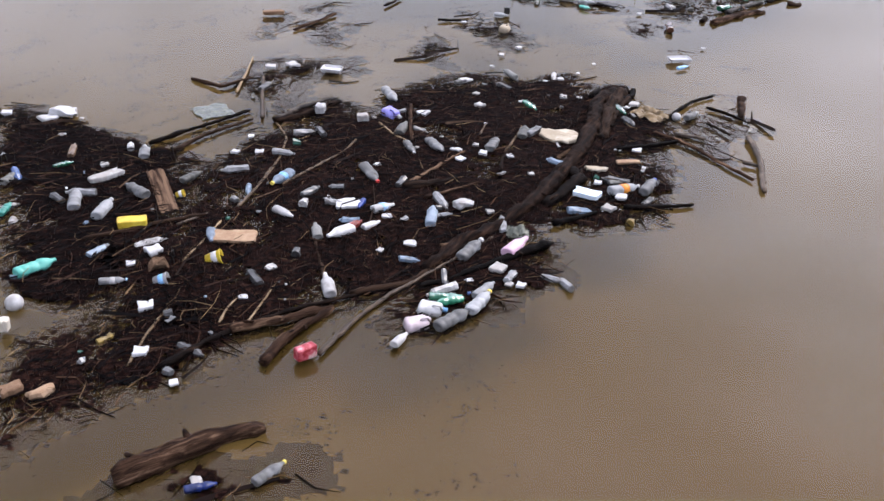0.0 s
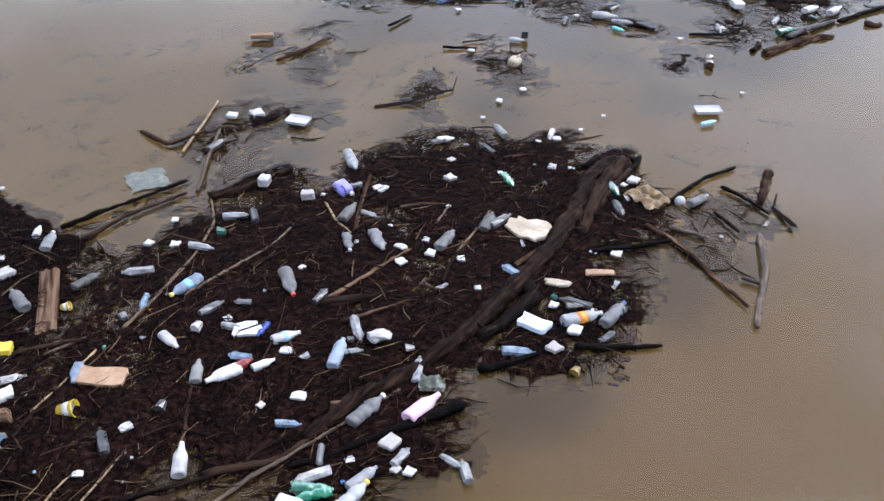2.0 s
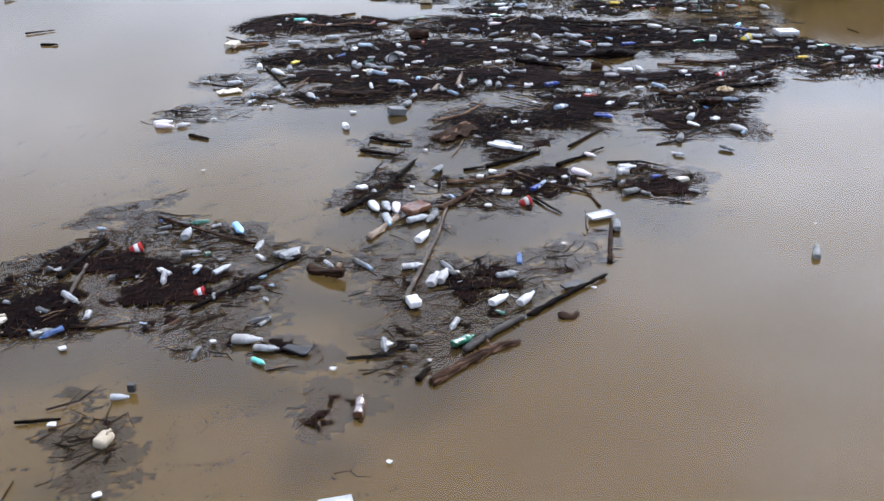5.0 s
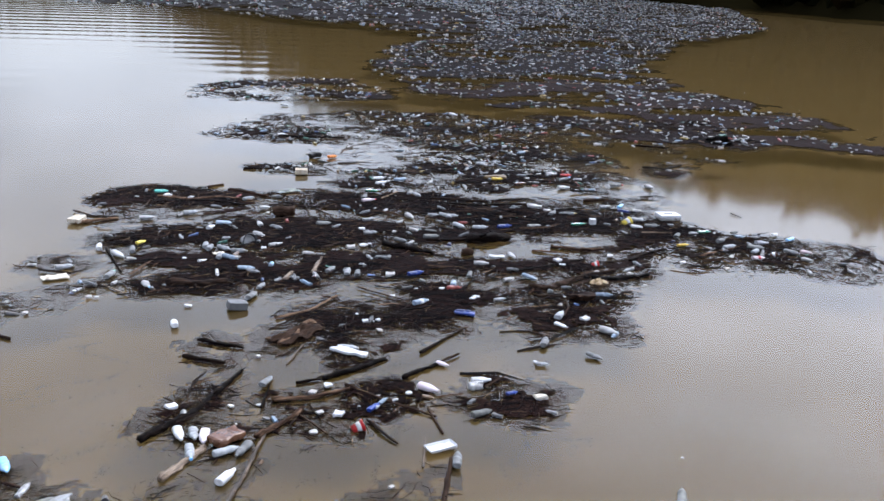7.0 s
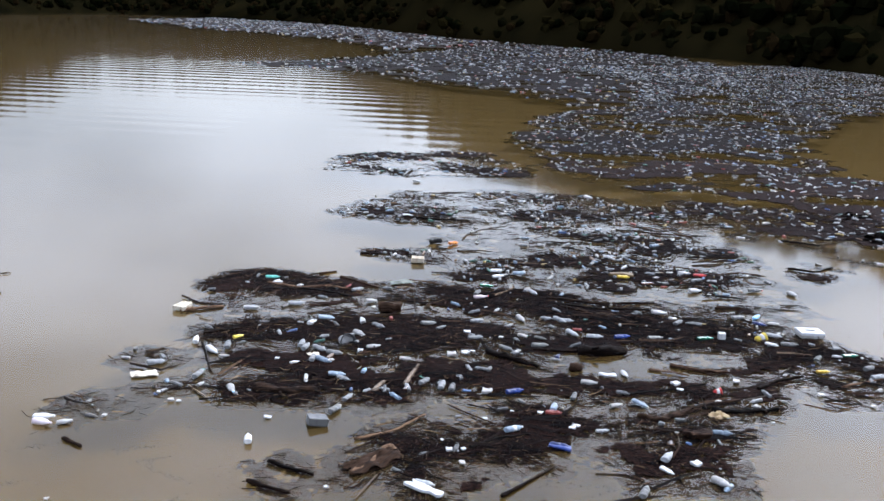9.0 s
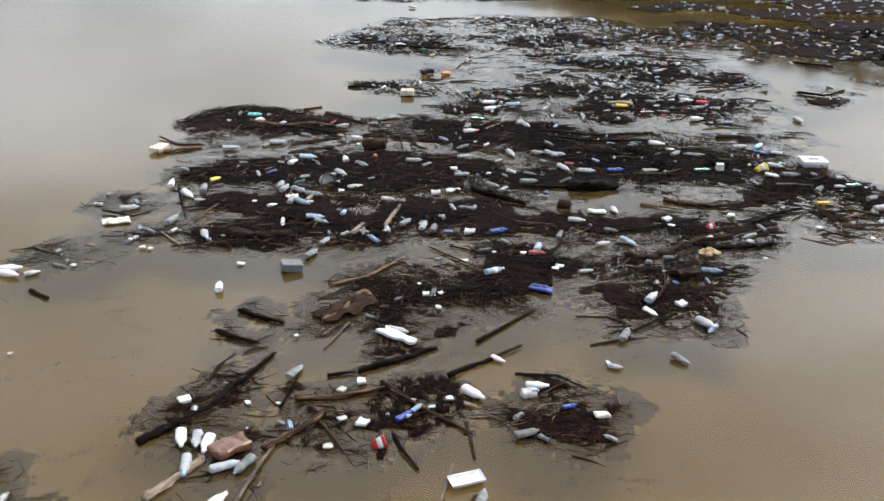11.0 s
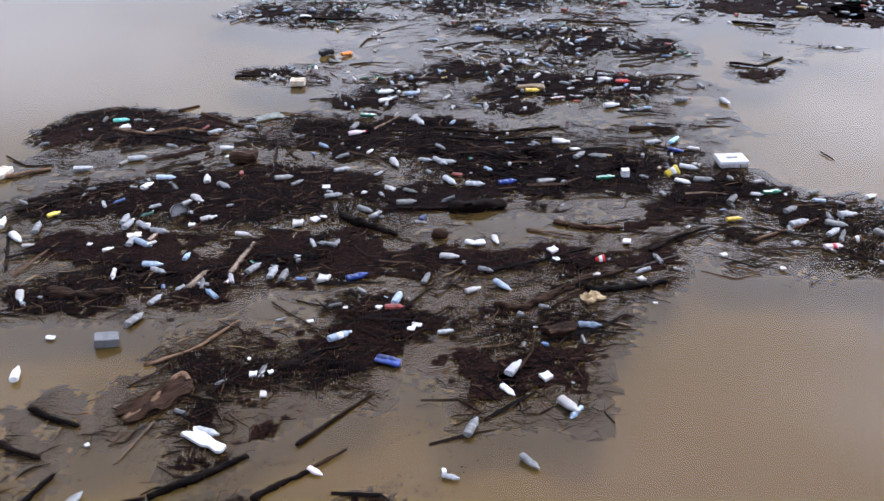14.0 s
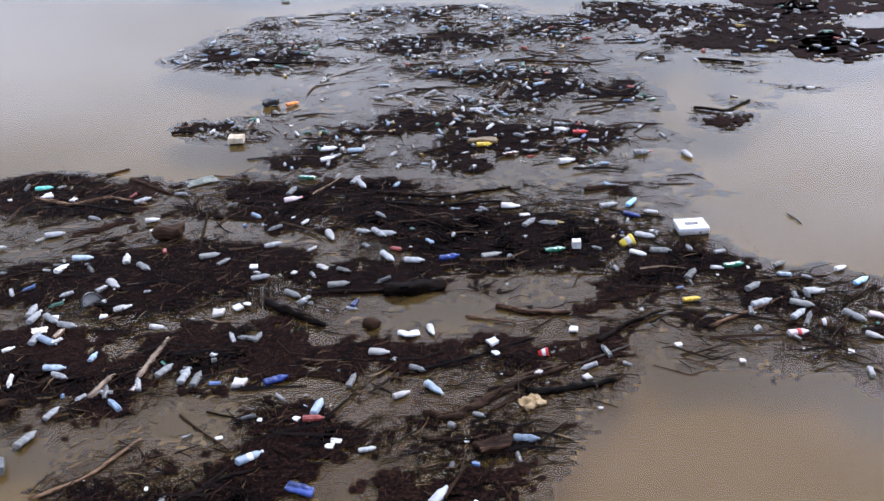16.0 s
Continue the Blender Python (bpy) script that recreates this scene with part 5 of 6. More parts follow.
foam_chip(-4.25, 0.44, 151, .1)
foam_chip(-4.04, 0.45, 172, .14)
foam_chip(-4.45, -1.04, 56, .15)
foam_chip(-4.52, -0.46, 79, .1)
foam_chip(-4.81, 1.97, 174, .12)
foam_chip(-4.61, 2.00, 15, .1)
foam_chip(-3.95, 1.86, 73, .18)
foam_chip(-4.04, 1.76, 58, .08)
foam_chip(-4.84, 2.63, 25, .14)
foam_chip(-5.89, 1.88, 65, .12)
foam_chip(-5.82, 1.49, 53, .14)
foam_chip(-6.47, 1.11, 150, .2)
foam_chip(-6.01, 0.12, 143, .18)
foam_chip(-5.95, -0.12, 137, .14)
foam_chip(-5.72, 0.08, 170, .12)
foam_chip(-5.59, -1.28, 113, .1)
foam_chip(-6.55, -1.54, 7, .14)
foam_chip(-6.28, -2.03, 8, .16)
foam_chip(-5.48, -2.36, 68, .2)
foam_chip(-5.38, -2.59, 67, .1)
foam_chip(-5.28, -2.59, 76, .1)
foam_chip(-7.39, -2.62, 50, .14)
foam_chip(-8.43, -2.50, 136, .18)
foam_chip(-8.55, -2.73, 112, .1)
foam_chip(-9.50, -0.88, 114, .14)
foam_chip(-9.28, -1.08, 125, .08)
foam_chip(-10.21, 0.26, 104, .1)
foam_chip(-10.23, -0.21, 78, .12)
foam_chip(-8.31, -0.34, 78, .1)
foam_chip(-8.06, -0.31, 102, .12)
foam_chip(-8.25, 0.09, 105, .1)
foam_chip(-7.16, -1.25, 142, .09)
foam_chip(-6.80, -0.40, 41, .1)
foam_chip(-5.20, -0.36, 18, .08)
foam_chip(-5.81, 0.29, 172, .09)
foam_chip(-5.43, 0.05, 17, .1)
foam_chip(-6.52, -2.18, 157, .08)
foam_chip(-5.72, -2.57, 34, .1)
foam_chip(-5.39, 3.86, 35, .12)
foam_chip(-4.17, -0.47, 112, .1)
foam_chip(-4.31, -0.78, 83, .18)
foam_chip(-4.59, 2.94, 65, .08)
foam_chip(-4.36, 3.35, 109, .07)
foam_chip(-2.92, 6.56, 51, .16)
foam_chip(-3.49, 6.04, 150, .1)
foam_chip(-7.50, -3.10, 15, .1)
foam_chip(-8.20, -3.35, 115, .16)
foam_chip(-9.48, -1.53, 83, .1)
foam_chip(-5.73, 0.94, 32, .07)
foam_chip(-6.20, 0.47, 143, .07)
foam_chip(-6.44, 0.12, 102, .08)
foam_chip(-5.33, 1.73, 111, .07)
foam_chip(-5.03, 2.54, 2, .09)
foam_chip(-7.01, 0.87, 85, .07)
foam_chip(-6.45, -2.79, 132, .05)
block("log_end", "card", "orange brown board floating at the raft edge", "board", -8.73, -4.50, 47, 0.15, 0.10, 0.05)
block("foam_lump", "card", "tan oval husk floating by the raft", "husk", -8.51, -4.51, 38, 0.17, 0.08, 0.06, 0.03, 0.02)
log("wood", 0.085, 0.065, (-7.72, -5.24), (-7.47, -5.00), (-7.25, -4.78), (-6.95, -4.62), label="thick rotten driftwood log floating alone")
bottle("clear", -6.81, -5.07, 54, 0.24, 1, cap="yellow")
foam_chip(-10.56, 0.18, 65, .3)
foam_chip(-11.07, 0.25, 20, .16)
bottle("smoky", -10.25, -1.35, 86, 0.26, 1)
bottle("teal", -9.27, -2.93, 55, 0.36, 1)
bottle("teal", -10.00, -1.97, 93, 0.23, 1, dent=2)
ball("white", -9.21, -3.45, 0.14, "white ball caught in the debris")
block("carton", "cream", "cream plastic carton in the debris", "carton", -9.11, -3.80, 8, 0.07, 0.08, 0.1)
foam_chip(-8.03, -3.94, 101, .14)
foam_chip(-7.68, -4.26, 118, .1)
foam_chip(-7.23, -5.20, 114, .16)
bottle("blue", -7.19, -5.24, 26, 0.20, 1, dent=2)
bottle("green", -9.89, -0.96, 50, 0.21, 1, dent=2)
log("bark", 0.06, 0.03, (-3.93, 10.47), (-3.38, 11.31), (-2.95, 12.69), label="dark driftwood log floating on the water")
log("pale_wood", 0.035, 0.02, (-2.80, 7.62), (-2.58, 8.77), (-2.44, 9.62), (-2.33, 10.68), label="pale bent branch lying on the debris")
log("wood", 0.07, 0.05, (-2.38, 5.79), (-1.99, 6.22), (-1.65, 6.54), (-1.38, 6.69), label="thick driftwood log at the raft edge")
log("pale_wood", 0.05, 0.03, (-2.03, 6.44), (-1.65, 6.88), (-1.29, 7.26), label="pale driftwood log at the raft edge")
log("bark", 0.04, 0.03, (-1.25, 7.26), (-0.84, 7.72), (-0.17, 8.36))
log("bark", 0.04, 0.03, (-0.06, 8.78), (0.11, 10.04))
log("pale_wood", 0.02, 0.015, (-0.26, 9.79), (-0.21, 10.58), name="branch")
log("bark", 0.05, 0.02, (-7.44, 8.21), (-7.30, 8.93), (-7.19, 9.38))
log("pale_wood", 0.03, 0.02, (-7.08, 7.48), (-7.16, 8.12), (-7.20, 8.62), name="branch")
log("bark", 0.03, 0.02, (-7.52, 5.54), (-7.42, 5.81), (-7.32, 6.06), name="branch")
log("bark", 0.03, 0.015, (-6.81, 6.95), (-6.49, 6.92), (-6.07, 7.03), name="branch")
log("wood", 0.03, 0.02, (-5.45, 7.38), (-4.97, 8.08), (-4.25, 8.95), name="branch")
log("wood", 0.025, 0.02, (-6.69, 10.24), (-5.81, 9.68), (-5.01, 9.30), name="branch")
log("bark", 0.025, 0.02, (-6.63, 4.96), (-6.19, 5.05), name="branch")
log("bark", 0.06, 0.04, (-0.87, 7.30), (-0.70, 7.24), (-0.65, 7.40), label="black root stump sticking up in the water")
log("bark", 0.05, 0.03, (-2.54, 5.83), (-2.42, 6.11))
log("bark", 0.06, 0.03, (-1.70, 12.43), (-1.25, 12.75), (-0.75, 13.20))
log("bark", 0.03, 0.02, (-1.35, 12.21), (-0.75, 11.68), (-0.05, 11.20), name="branch")
log("bark", 0.025, 0.02, (-0.15, 11.45), (0.03, 10.72), name="branch")
log("bark", 0.03, 0.02, (-0.22, 13.41), (0.53, 14.51), name="branch")
log("reed", 0.015, 0.01, (-2.11, 13.74), (-2.30, 12.92), name="branch")
block("sodden_rag", "wood", "dark reddish brown bundle in the debris", "bundle", -3.89, 8.35, -21, 0.55, 0.19, 0.09, 0.03, 0.06)
block("bag", "brown", "dark brown plastic bag in the debris", "bag", -2.81, 10.49, 53, 0.46, 0.28, 0.1, 0.04, 0.06)
block("sole", "black", "black rubber sole floating", "sole", -0.64, 8.07, 31, 0.33, 0.13, 0.03, 0.015, 0.02)
bottle("clear", -5.30, 8.46, 52, 0.29, 0, dent=2)
bottle("clear", -5.86, 8.97, 17, 0.27, 1, dent=2)
bottle("clear", -6.08, 9.61, 93, 0.35, 2)
bottle("skyblue", -5.36, 9.76, -60, 0.36, 1)
bottle("white", -4.58, 6.62, -5, 0.35, 2, cap="white")
bottle("clear", -4.31, 6.43, -8, 0.31, 1, dent=2)
bottle("teal", -4.35, 6.16, -33, 0.20, 1)
bottle("clear", -3.25, 10.60, -74, 0.36, 1, dent=2)
bottle("white", -3.44, 10.59, -68, 0.36, 2)
bottle("palepink", -3.10, 10.52, -83, 0.36, 2)
bottle("clear", -3.20, 10.11, -74, 0.36, 1, cap="skyblue")
bottle("clear", -2.75, 10.16, 35, 0.35, 0)
bottle("clear", -2.55, 10.19, -109, 0.36, 0)
bottle("white", -2.64, 9.54, 66, 0.35, 2)
bottle("white", -2.74, 8.58, 12, 0.30, 1)
bottle("white", -2.44, 8.20, 77, 0.36, 2, dent=2)
bottle("white", -2.32, 8.29, 75, 0.36, 2)
bottle("clear", -2.24, 8.42, 148, 0.23, 1)
block("carton", "white", "white plastic carton on the debris", "carton", -2.67, 7.52, 23, 0.16, 0.21, 0.1, 0.025)
bottle("clear", -1.47, 8.34, 17, 0.31, 1)
bottle("white", -1.59, 7.65, 49, 0.32, 2)
bottle("green", -2.04, 6.64, 44, 0.34, 1)
bottle("white", -1.25, 7.68, 56, 0.32, 2, cap="skyblue")
bottle("clear", -4.46, 8.98, 55, 0.36, 0, dent=2)
bottle("smoky", -4.61, 8.99, 47, 0.23, 0)
tub("red", -6.68, 9.10, 19, 0.17, "red plastic pot in the debris")
tub("red", -5.45, 7.81, 13, 0.14, "red plastic cup floating by the raft")
foam_chip(-5.66, 8.53, 67, .16)
jug("cream", -7.75, 7.03, 61, 0.35, "yellowed plastic canister half sunk in debris")
block("foam_tray", "foam", "white foam food tray floating on the water", "tray", -0.02, 10.29, 27, 0.41, 0.21, 0.05, 0.012, 0.004, 0.85, 0.0, 0.03)
bottle("clear", 0.18, 9.97, 85, 0.36, 1)
bottle("white", 0.68, 12.35, 8, 0.31, 2)
bottle("smoky", 0.60, 11.27, 34, 0.34, 0)
bottle("clear", -1.36, 13.55, -16, 0.33, 1)
bottle("palepink", 0.12, 12.96, -26, 0.21, 2)
bottle("clear", 2.58, 13.30, -42, 0.30, 1, dent=2)
bottle("clear", 1.86, 13.89, 75, 0.36, 1)
bottle("clear", 1.69, 12.99, -11, 0.21, 1)
foam_chip(-3.72, 11.41, 40, .22)
foam_chip(-4.98, 6.60, 34, .1)
foam_chip(-6.70, 6.42, 38, .12)
foam_chip(-5.62, 3.47, 173, .1)
foam_chip(-2.15, 8.44, 42, .12)
foam_chip(-0.65, 9.33, 52, .1)
foam_chip(1.60, 13.10, 103, .12)
foam_chip(-5.73, 2.98, 136, .08)
foam_chip(-11.04, 11.97, 80, .24)
foam_chip(-6.24, 4.94, 7, .12)
foam_chip(-1.30, 15.13, 105, .1)
foam_chip(-2.73, 4.40, 140, .08)
foam_chip(-0.37, 8.02, 13, .1)
block("brick_piece", "black", "dark wood stub floating", "wood", -5.60, 5.56, 2, 0.09, 0.08, 0.1)
bottle("clear", -5.69, 5.43, 3, 0.20, 2)
log("wood", 0.05, 0.04, (-7.94, 20.71), (-7.57, 20.97), (-7.12, 21.26), label="pale stripped branch floating at the raft tip")
block("foam_board", "cream", "yellowed foam wedge at a branch end", "foam", -7.96, 20.90, 78, 0.41, 0.28, 0.1)
log("bark", 0.05, 0.03, (-5.06, 24.29), (-4.49, 23.93), (-3.94, 23.58))
log("bark", 0.04, 0.03, (-5.66, 24.48), (-5.29, 24.83))
log("bark", 0.04, 0.02, (-6.89, 19.33), (-6.11, 19.92), (-5.37, 20.40), (-4.54, 20.66))
log("bark", 0.03, 0.02, (-6.71, 18.81), (-5.99, 17.31), name="branch")
log("bark", 0.02, 0.015, (-2.93, 22.86), (-2.59, 21.17), name="branch")
log("bark", 0.07, 0.05, (-3.34, 21.67), (-3.37, 22.08))
block("stump", "bark", "dark lump of rotten wood in the water", "wood", -3.33, 21.74, 7, 0.51, 0.31, 0.2, 0.06, 0.1)
log("bark", 0.06, 0.03, (-6.60, 22.80), (-5.53, 23.03), (-4.41, 22.69))
log("wood", 0.05, 0.03, (-6.68, 23.37), (-5.78, 23.03), (-5.13, 23.41), (-4.26, 23.08))
log("bark", 0.10, 0.07, (-4.91, 16.67), (-4.38, 16.53), (-3.79, 16.77), label="thick dark log half sunk in the debris")
block("battery_box", "grey", "dark grey plastic box floating alone", "box", -3.45, 15.38, 24, 0.33, 0.23, 0.14, 0.014, 0.012, 1.0, -0.02, 0.0, 9)
log("pale_wood", 0.06, 0.04, (-2.78, 16.87), (-2.67, 17.50), label="pale broken log in the debris")
log("pale_wood", 0.05, 0.03, (-2.27, 17.36), (-2.17, 18.42))
log("wood", 0.03, 0.02, (-2.70, 14.89), (-2.13, 15.33), (-1.71, 16.06), name="branch")
log("wood", 0.05, 0.03, (-2.36, 11.67), (-1.80, 11.76), (-1.27, 12.06), label="long curved driftwood branch")
log("bark", 0.05, 0.03, (-0.50, 12.47), (-0.26, 12.73), (0.06, 12.99))
log("bark", 0.03, 0.02, (-0.01, 12.95), (0.41, 13.39), name="branch")
log("wood", 0.04, 0.02, (-2.08, 12.27), (-1.73, 12.39))
log("bark", 0.02, 0.012, (-1.97, 11.27), (-1.73, 10.97), (-1.50, 10.65), name="branch")
log("bark", 0.02, 0.012, (-2.48, 11.41), (-2.47, 11.87), (-2.46, 12.20), name="branch")
log("wood", 0.05, 0.04, (-2.51, 13.70), (-2.27, 14.07), (-2.14, 14.76), (-1.91, 14.55), label="brown broken bark slab on the debris")
sheet("bark_sheet", "bark", "rotten brown bark sheet on the debris", "bark", -2.24, 14.16, 53, 0.97, 0.43, 0.12)
block("foam_tray", "foam", "curved white foam strip on debris", "foam", -1.32, 13.38, -31, 0.57, 0.17, 0.05, 0.012, 0.02)
log("bark", 0.15, 0.11, (0.93, 19.84), (1.42, 19.87), (1.94, 20.02), label="thick black log floating in the raft")
log("bark", 0.12, 0.08, (0.79, 18.90), (1.05, 18.82))
log("bark", 0.10, 0.05, (-0.90, 19.46), (-0.34, 19.13), (0.17, 18.82), label="thick dark log in the debris")
log("wood", 0.05, 0.04, (2.79, 19.43), (3.33, 19.23), (3.95, 19.24), label="floating driftwood log with bark")
log("wood", 0.03, 0.02, (2.34, 19.13), (3.12, 18.92), name="branch")
log("wood", 0.05, 0.03, (4.33, 18.44), (4.77, 18.95), (5.37, 19.32))
log("bark", 0.03, 0.02, (1.73, 17.64), (2.52, 18.04), (3.39, 18.53), name="branch")
log("bark", 0.07, 0.04, (1.97, 16.75), (2.32, 16.60), (2.77, 17.03), (3.14, 17.36))
log("bark", 0.05, 0.03, (2.59, 16.91), (3.23, 17.47), (3.90, 17.85))
log("bark", 0.07, 0.05, (3.30, 17.18), (3.94, 17.35), (4.54, 17.52), label="dark rooty log at the raft edge")
log("bark", 0.06, 0.04, (4.30, 23.66), (4.97, 23.83))
log("bark", 0.04, 0.03, (0.40, 23.16), (1.52, 22.93), (2.72, 23.18))
log("bark", 0.04, 0.02, (0.54, 23.00), (1.42, 22.51), (2.24, 22.15))
log("bark", 0.05, 0.03, (0.25, 23.59), (1.51, 23.34), (2.86, 23.80))
log("bark", 0.04, 0.03, (-5.07, 26.85), (-4.55, 26.86))
log("wood", 0.04, 0.03, (0.97, 25.56), (1.54, 25.95))
log("bark", 0.04, 0.03, (6.95, 28.05), (7.58, 27.76), (8.28, 28.52))
log("bark", 0.02, 0.015, (7.88, 22.61), (8.05, 22.23), name="branch")
log("bark", 0.02, 0.012, (-1.36, 16.57), (-0.93, 16.23), (-0.47, 15.88), name="branch")
log("bark", 0.02, 0.012, (-1.02, 16.66), (-0.59, 16.55), name="branch")
log("bark", 0.04, 0.02, (-0.83, 14.89), (-0.42, 15.33), (0.12, 15.61))
log("bark", 0.035, 0.02, (1.98, 16.20), (2.57, 16.17), (2.83, 16.32))
log("pale_wood", 0.02, 0.015, (3.99, 17.86), (4.79, 18.39), name="branch")


def foam_cooler(x, y, yaw, w, d, h):
    """A thick foam box: a rim round a sunk slot, on a solid base."""
    root = new("foam_box")
    part("base", from_bm("base", slab(w, d, h * 0.55, 0.012, 0.004, 3, 2, 0.94), "foam"), root)
    hole_w, hole_d = w * 0.42, d * 0.26
    for sx, sy, cx, cy in ((w, (d - hole_d) / 2, 0, (d + hole_d) / 4), (w, (d - hole_d) / 2, 0, -(d + hole_d) / 4), ((w - hole_w) / 2, hole_d, (w + hole_w) / 4, 0), ((w - hole_w) / 2, hole_d, -(w + hole_w) / 4, 0)):
        part("rim", from_bm("rim", slab(sx - 0.002, sy - 0.002, h * 0.45, 0.006, 0.002, 5, 1), "foam"), root, m=Matrix.Translation((cx, cy, h * 0.552)))
    root.matrix_basis = flat(x, y, 0.01, yaw, 1.0, 2)
    return tagged(root, "thick white foam box with a sunk slot, floating among bottles", "box")


foam_cooler(6.10, 22.00, 11, 0.54, 0.40, 0.14)
bottle("clear", -4.70, 19.13, 96, 0.36, 1)
bottle("clear", -4.57, 18.94, 87, 0.36, 0, cap="white")
bottle("clear", -4.26, 18.88, -31, 0.36, 1)
bottle("clear", -3.91, 18.70, -15, 0.36, 1)
bottle("blueish", -4.03, 18.26, -23, 0.36, 0)
bottle("clear", -4.27, 18.35, 94, 0.36, 1)
bottle("white", -6.88, 18.90, 104, 0.33, 2, cap="green")
bottle("yellow", -6.10, 19.27, 50, 0.24, 2)
bottle("clear", -6.15, 18.74, 104, 0.36, 1)
bottle("white", -6.33, 18.34, -39, 0.36, 2)
bottle("white", -6.00, 18.10, 30, 0.20, 2)
bottle("white", -4.56, 18.05, 42, 0.20, 2, dent=2)
bottle("blueish", -3.14, 17.88, 86, 0.23, 2, band="skyblue")
bottle("blueish", -4.60, 20.87, 13, 0.36, 0)
bottle("white", -4.83, 20.51, 75, 0.32, 2)
bottle("white", -3.79, 20.86, 109, 0.33, 2, dent=2)
bottle("clear", -3.36, 20.56, -36, 0.36, 1)
bottle("white", -3.67, 19.98, -39, 0.34, 2, dent=2)
bottle("white", -3.22, 19.24, 25, 0.30, 2, dent=2)
bottle("smoky", -2.31, 20.97, 29, 0.36, 0)
bottle("clear", -2.00, 20.77, 50, 0.27, 1, dent=2)
bottle("clear", -5.54, 21.77, 19, 0.36, 0)
bottle("clear", -6.44, 21.24, 14, 0.36, 0, dent=2)
bottle("clear", -4.38, 23.23, 51, 0.36, 1, dent=2)
bottle("teal", -6.71, 23.80, 17, 0.36, 1)
bottle("white", -6.50, 23.45, 78, 0.29, 2)
bottle("palepink", -1.34, 23.25, 22, 0.36, 2, cap="red", dent=2)
bottle("clear", -1.45, 23.63, 77, 0.36, 1)
bottle("green", -1.27, 24.27, 4, 0.36, 0, dent=2)
bottle("clear", -6.14, 17.08, 84, 0.36, 0, cap="teal")
bottle("clear", -7.14, 17.50, 32, 0.36, 0)
sheet("bag", "cream", "flat tan foam sheet at the raft tip", "foam", -7.13, 16.90, 24, 0.48, 0.24, 0.05)
bottle("white", -5.30, 16.48, -59, 0.34, 2, cap="skyblue", dent=2)
bottle("white", -5.93, 16.62, 80, 0.20, 2)
log("pale_wood", 0.02, 0.015, (-6.11, 16.51), (-5.56, 16.01), name="branch")
bottle("clear", -3.16, 16.53, 73, 0.29, 1)
bottle("clear", -1.58, 17.44, 87, 0.36, 1)
bottle("clear", -1.38, 17.36, 90, 0.36, 1)
bottle("blueish", -3.60, 17.57, 5, 0.34, 1)
bottle("clear", -1.92, 17.56, 67, 0.34, 1)
foam_chip(-1.59, 19.12, 101, .24)
foam_chip(-1.32, 19.28, 135, .22)
foam_chip(-1.21, 19.40, 151, .2)
foam_chip(-1.32, 18.00, 69, .18)
foam_chip(-0.73, 17.29, 90, .24)
bottle("clear", -0.77, 18.46, 82, 0.25, 1)
bottle("palepink", -0.12, 12.05, -36, 0.36, 2)
bottle("blue", -0.22, 17.38, 31, 0.36, 1)
bottle("blue", 0.62, 15.21, -17, 0.34, 1)
block("sandal", "blue", "blue plastic sandal floating by the raft", "sandal", 0.61, 15.18, -15, 0.35, 0.14, 0.05, 0.02, 0.03)
bottle("white", 1.15, 18.09, -4, 0.32, 2)
bottle("white", 1.47, 18.57, -27, 0.25, 2, dent=2)
bottle("white", 1.85, 18.69, -67, 0.26, 2, dent=2)
tub("red", 3.53, 18.14, 6, 0.15, "red plastic cup floating in the debris")
bottle("blueish", 2.04, 17.24, -42, 0.34, 1, cap="white", dent=2)
bottle("blueish", 0.50, 16.79, 84, 0.36, 0)
bottle("blueish", -0.16, 15.73, 45, 0.36, 0, cap="white", band="white")
bottle("white", 1.61, 17.10, 31, 0.25, 2)
bottle("clear", 0.86, 17.40, 80, 0.29, 1, dent=2)
bottle("clear", 1.32, 15.95, 17, 0.23, 1, dent=2)
bottle("white", 2.26, 14.64, -49, 0.27, 0, dent=2)
bottle("clear", 2.32, 15.14, 66, 0.36, 2)
bottle("white", 3.04, 14.38, -48, 0.36, 2)
bottle("blueish", 3.33, 16.22, -3, 0.34, 1)
block("sodden_rag", "wood", "rusty brown sodden bundle in the debris", "bundle", 2.92, 16.04, 24, 0.44, 0.26, 0.1, 0.03, 0.06)
bottle("white", 2.91, 22.92, 4, 0.36, 2, dent=2)
bottle("green", 3.73, 21.22, 13, 0.36, 1, dent=2)
block("carton", "white", "small white carton standing in the debris", "carton", 4.09, 21.34, 6, 0.15, 0.14, 0.14, 0.01)
tub("yellow", 4.95, 21.51, 27, 0.23, "yellow plastic tub in the debris")
bottle("yellow", 5.82, 19.64, 16, 0.28, 1, dent=2)
bottle("clear", 6.86, 19.55, 28, 0.36, 1)
bottle("clear", 6.82, 20.03, 48, 0.36, 1)
bottle("smoky", 7.37, 20.76, 35, 0.27, 1)
bottle("clear", 5.51, 21.19, -1, 0.36, 1)
bottle("blue", 5.13, 22.55, -21, 0.32, 1, dent=2)
bottle("skyblue", 5.16, 23.08, 58, 0.33, 1, dent=2)
bottle("clear", 4.73, 22.96, 23, 0.34, 1, dent=2)
bottle("clear", 5.29, 21.74, -14, 0.34, 0)
bottle("clear", 3.60, 22.22, 169, 0.36, 0, dent=2)
bottle("clear", 3.27, 22.25, 59, 0.36, 1)
bottle("clear", 0.58, 21.83, -38, 0.36, 1)
bottle("clear", 0.86, 20.95, -46, 0.36, 1)
bottle("clear", 0.28, 21.91, -14, 0.28, 1)
bottle("clear", 1.34, 20.83, -5, 0.36, 1)
bottle("white", -0.30, 21.73, -62, 0.35, 2)
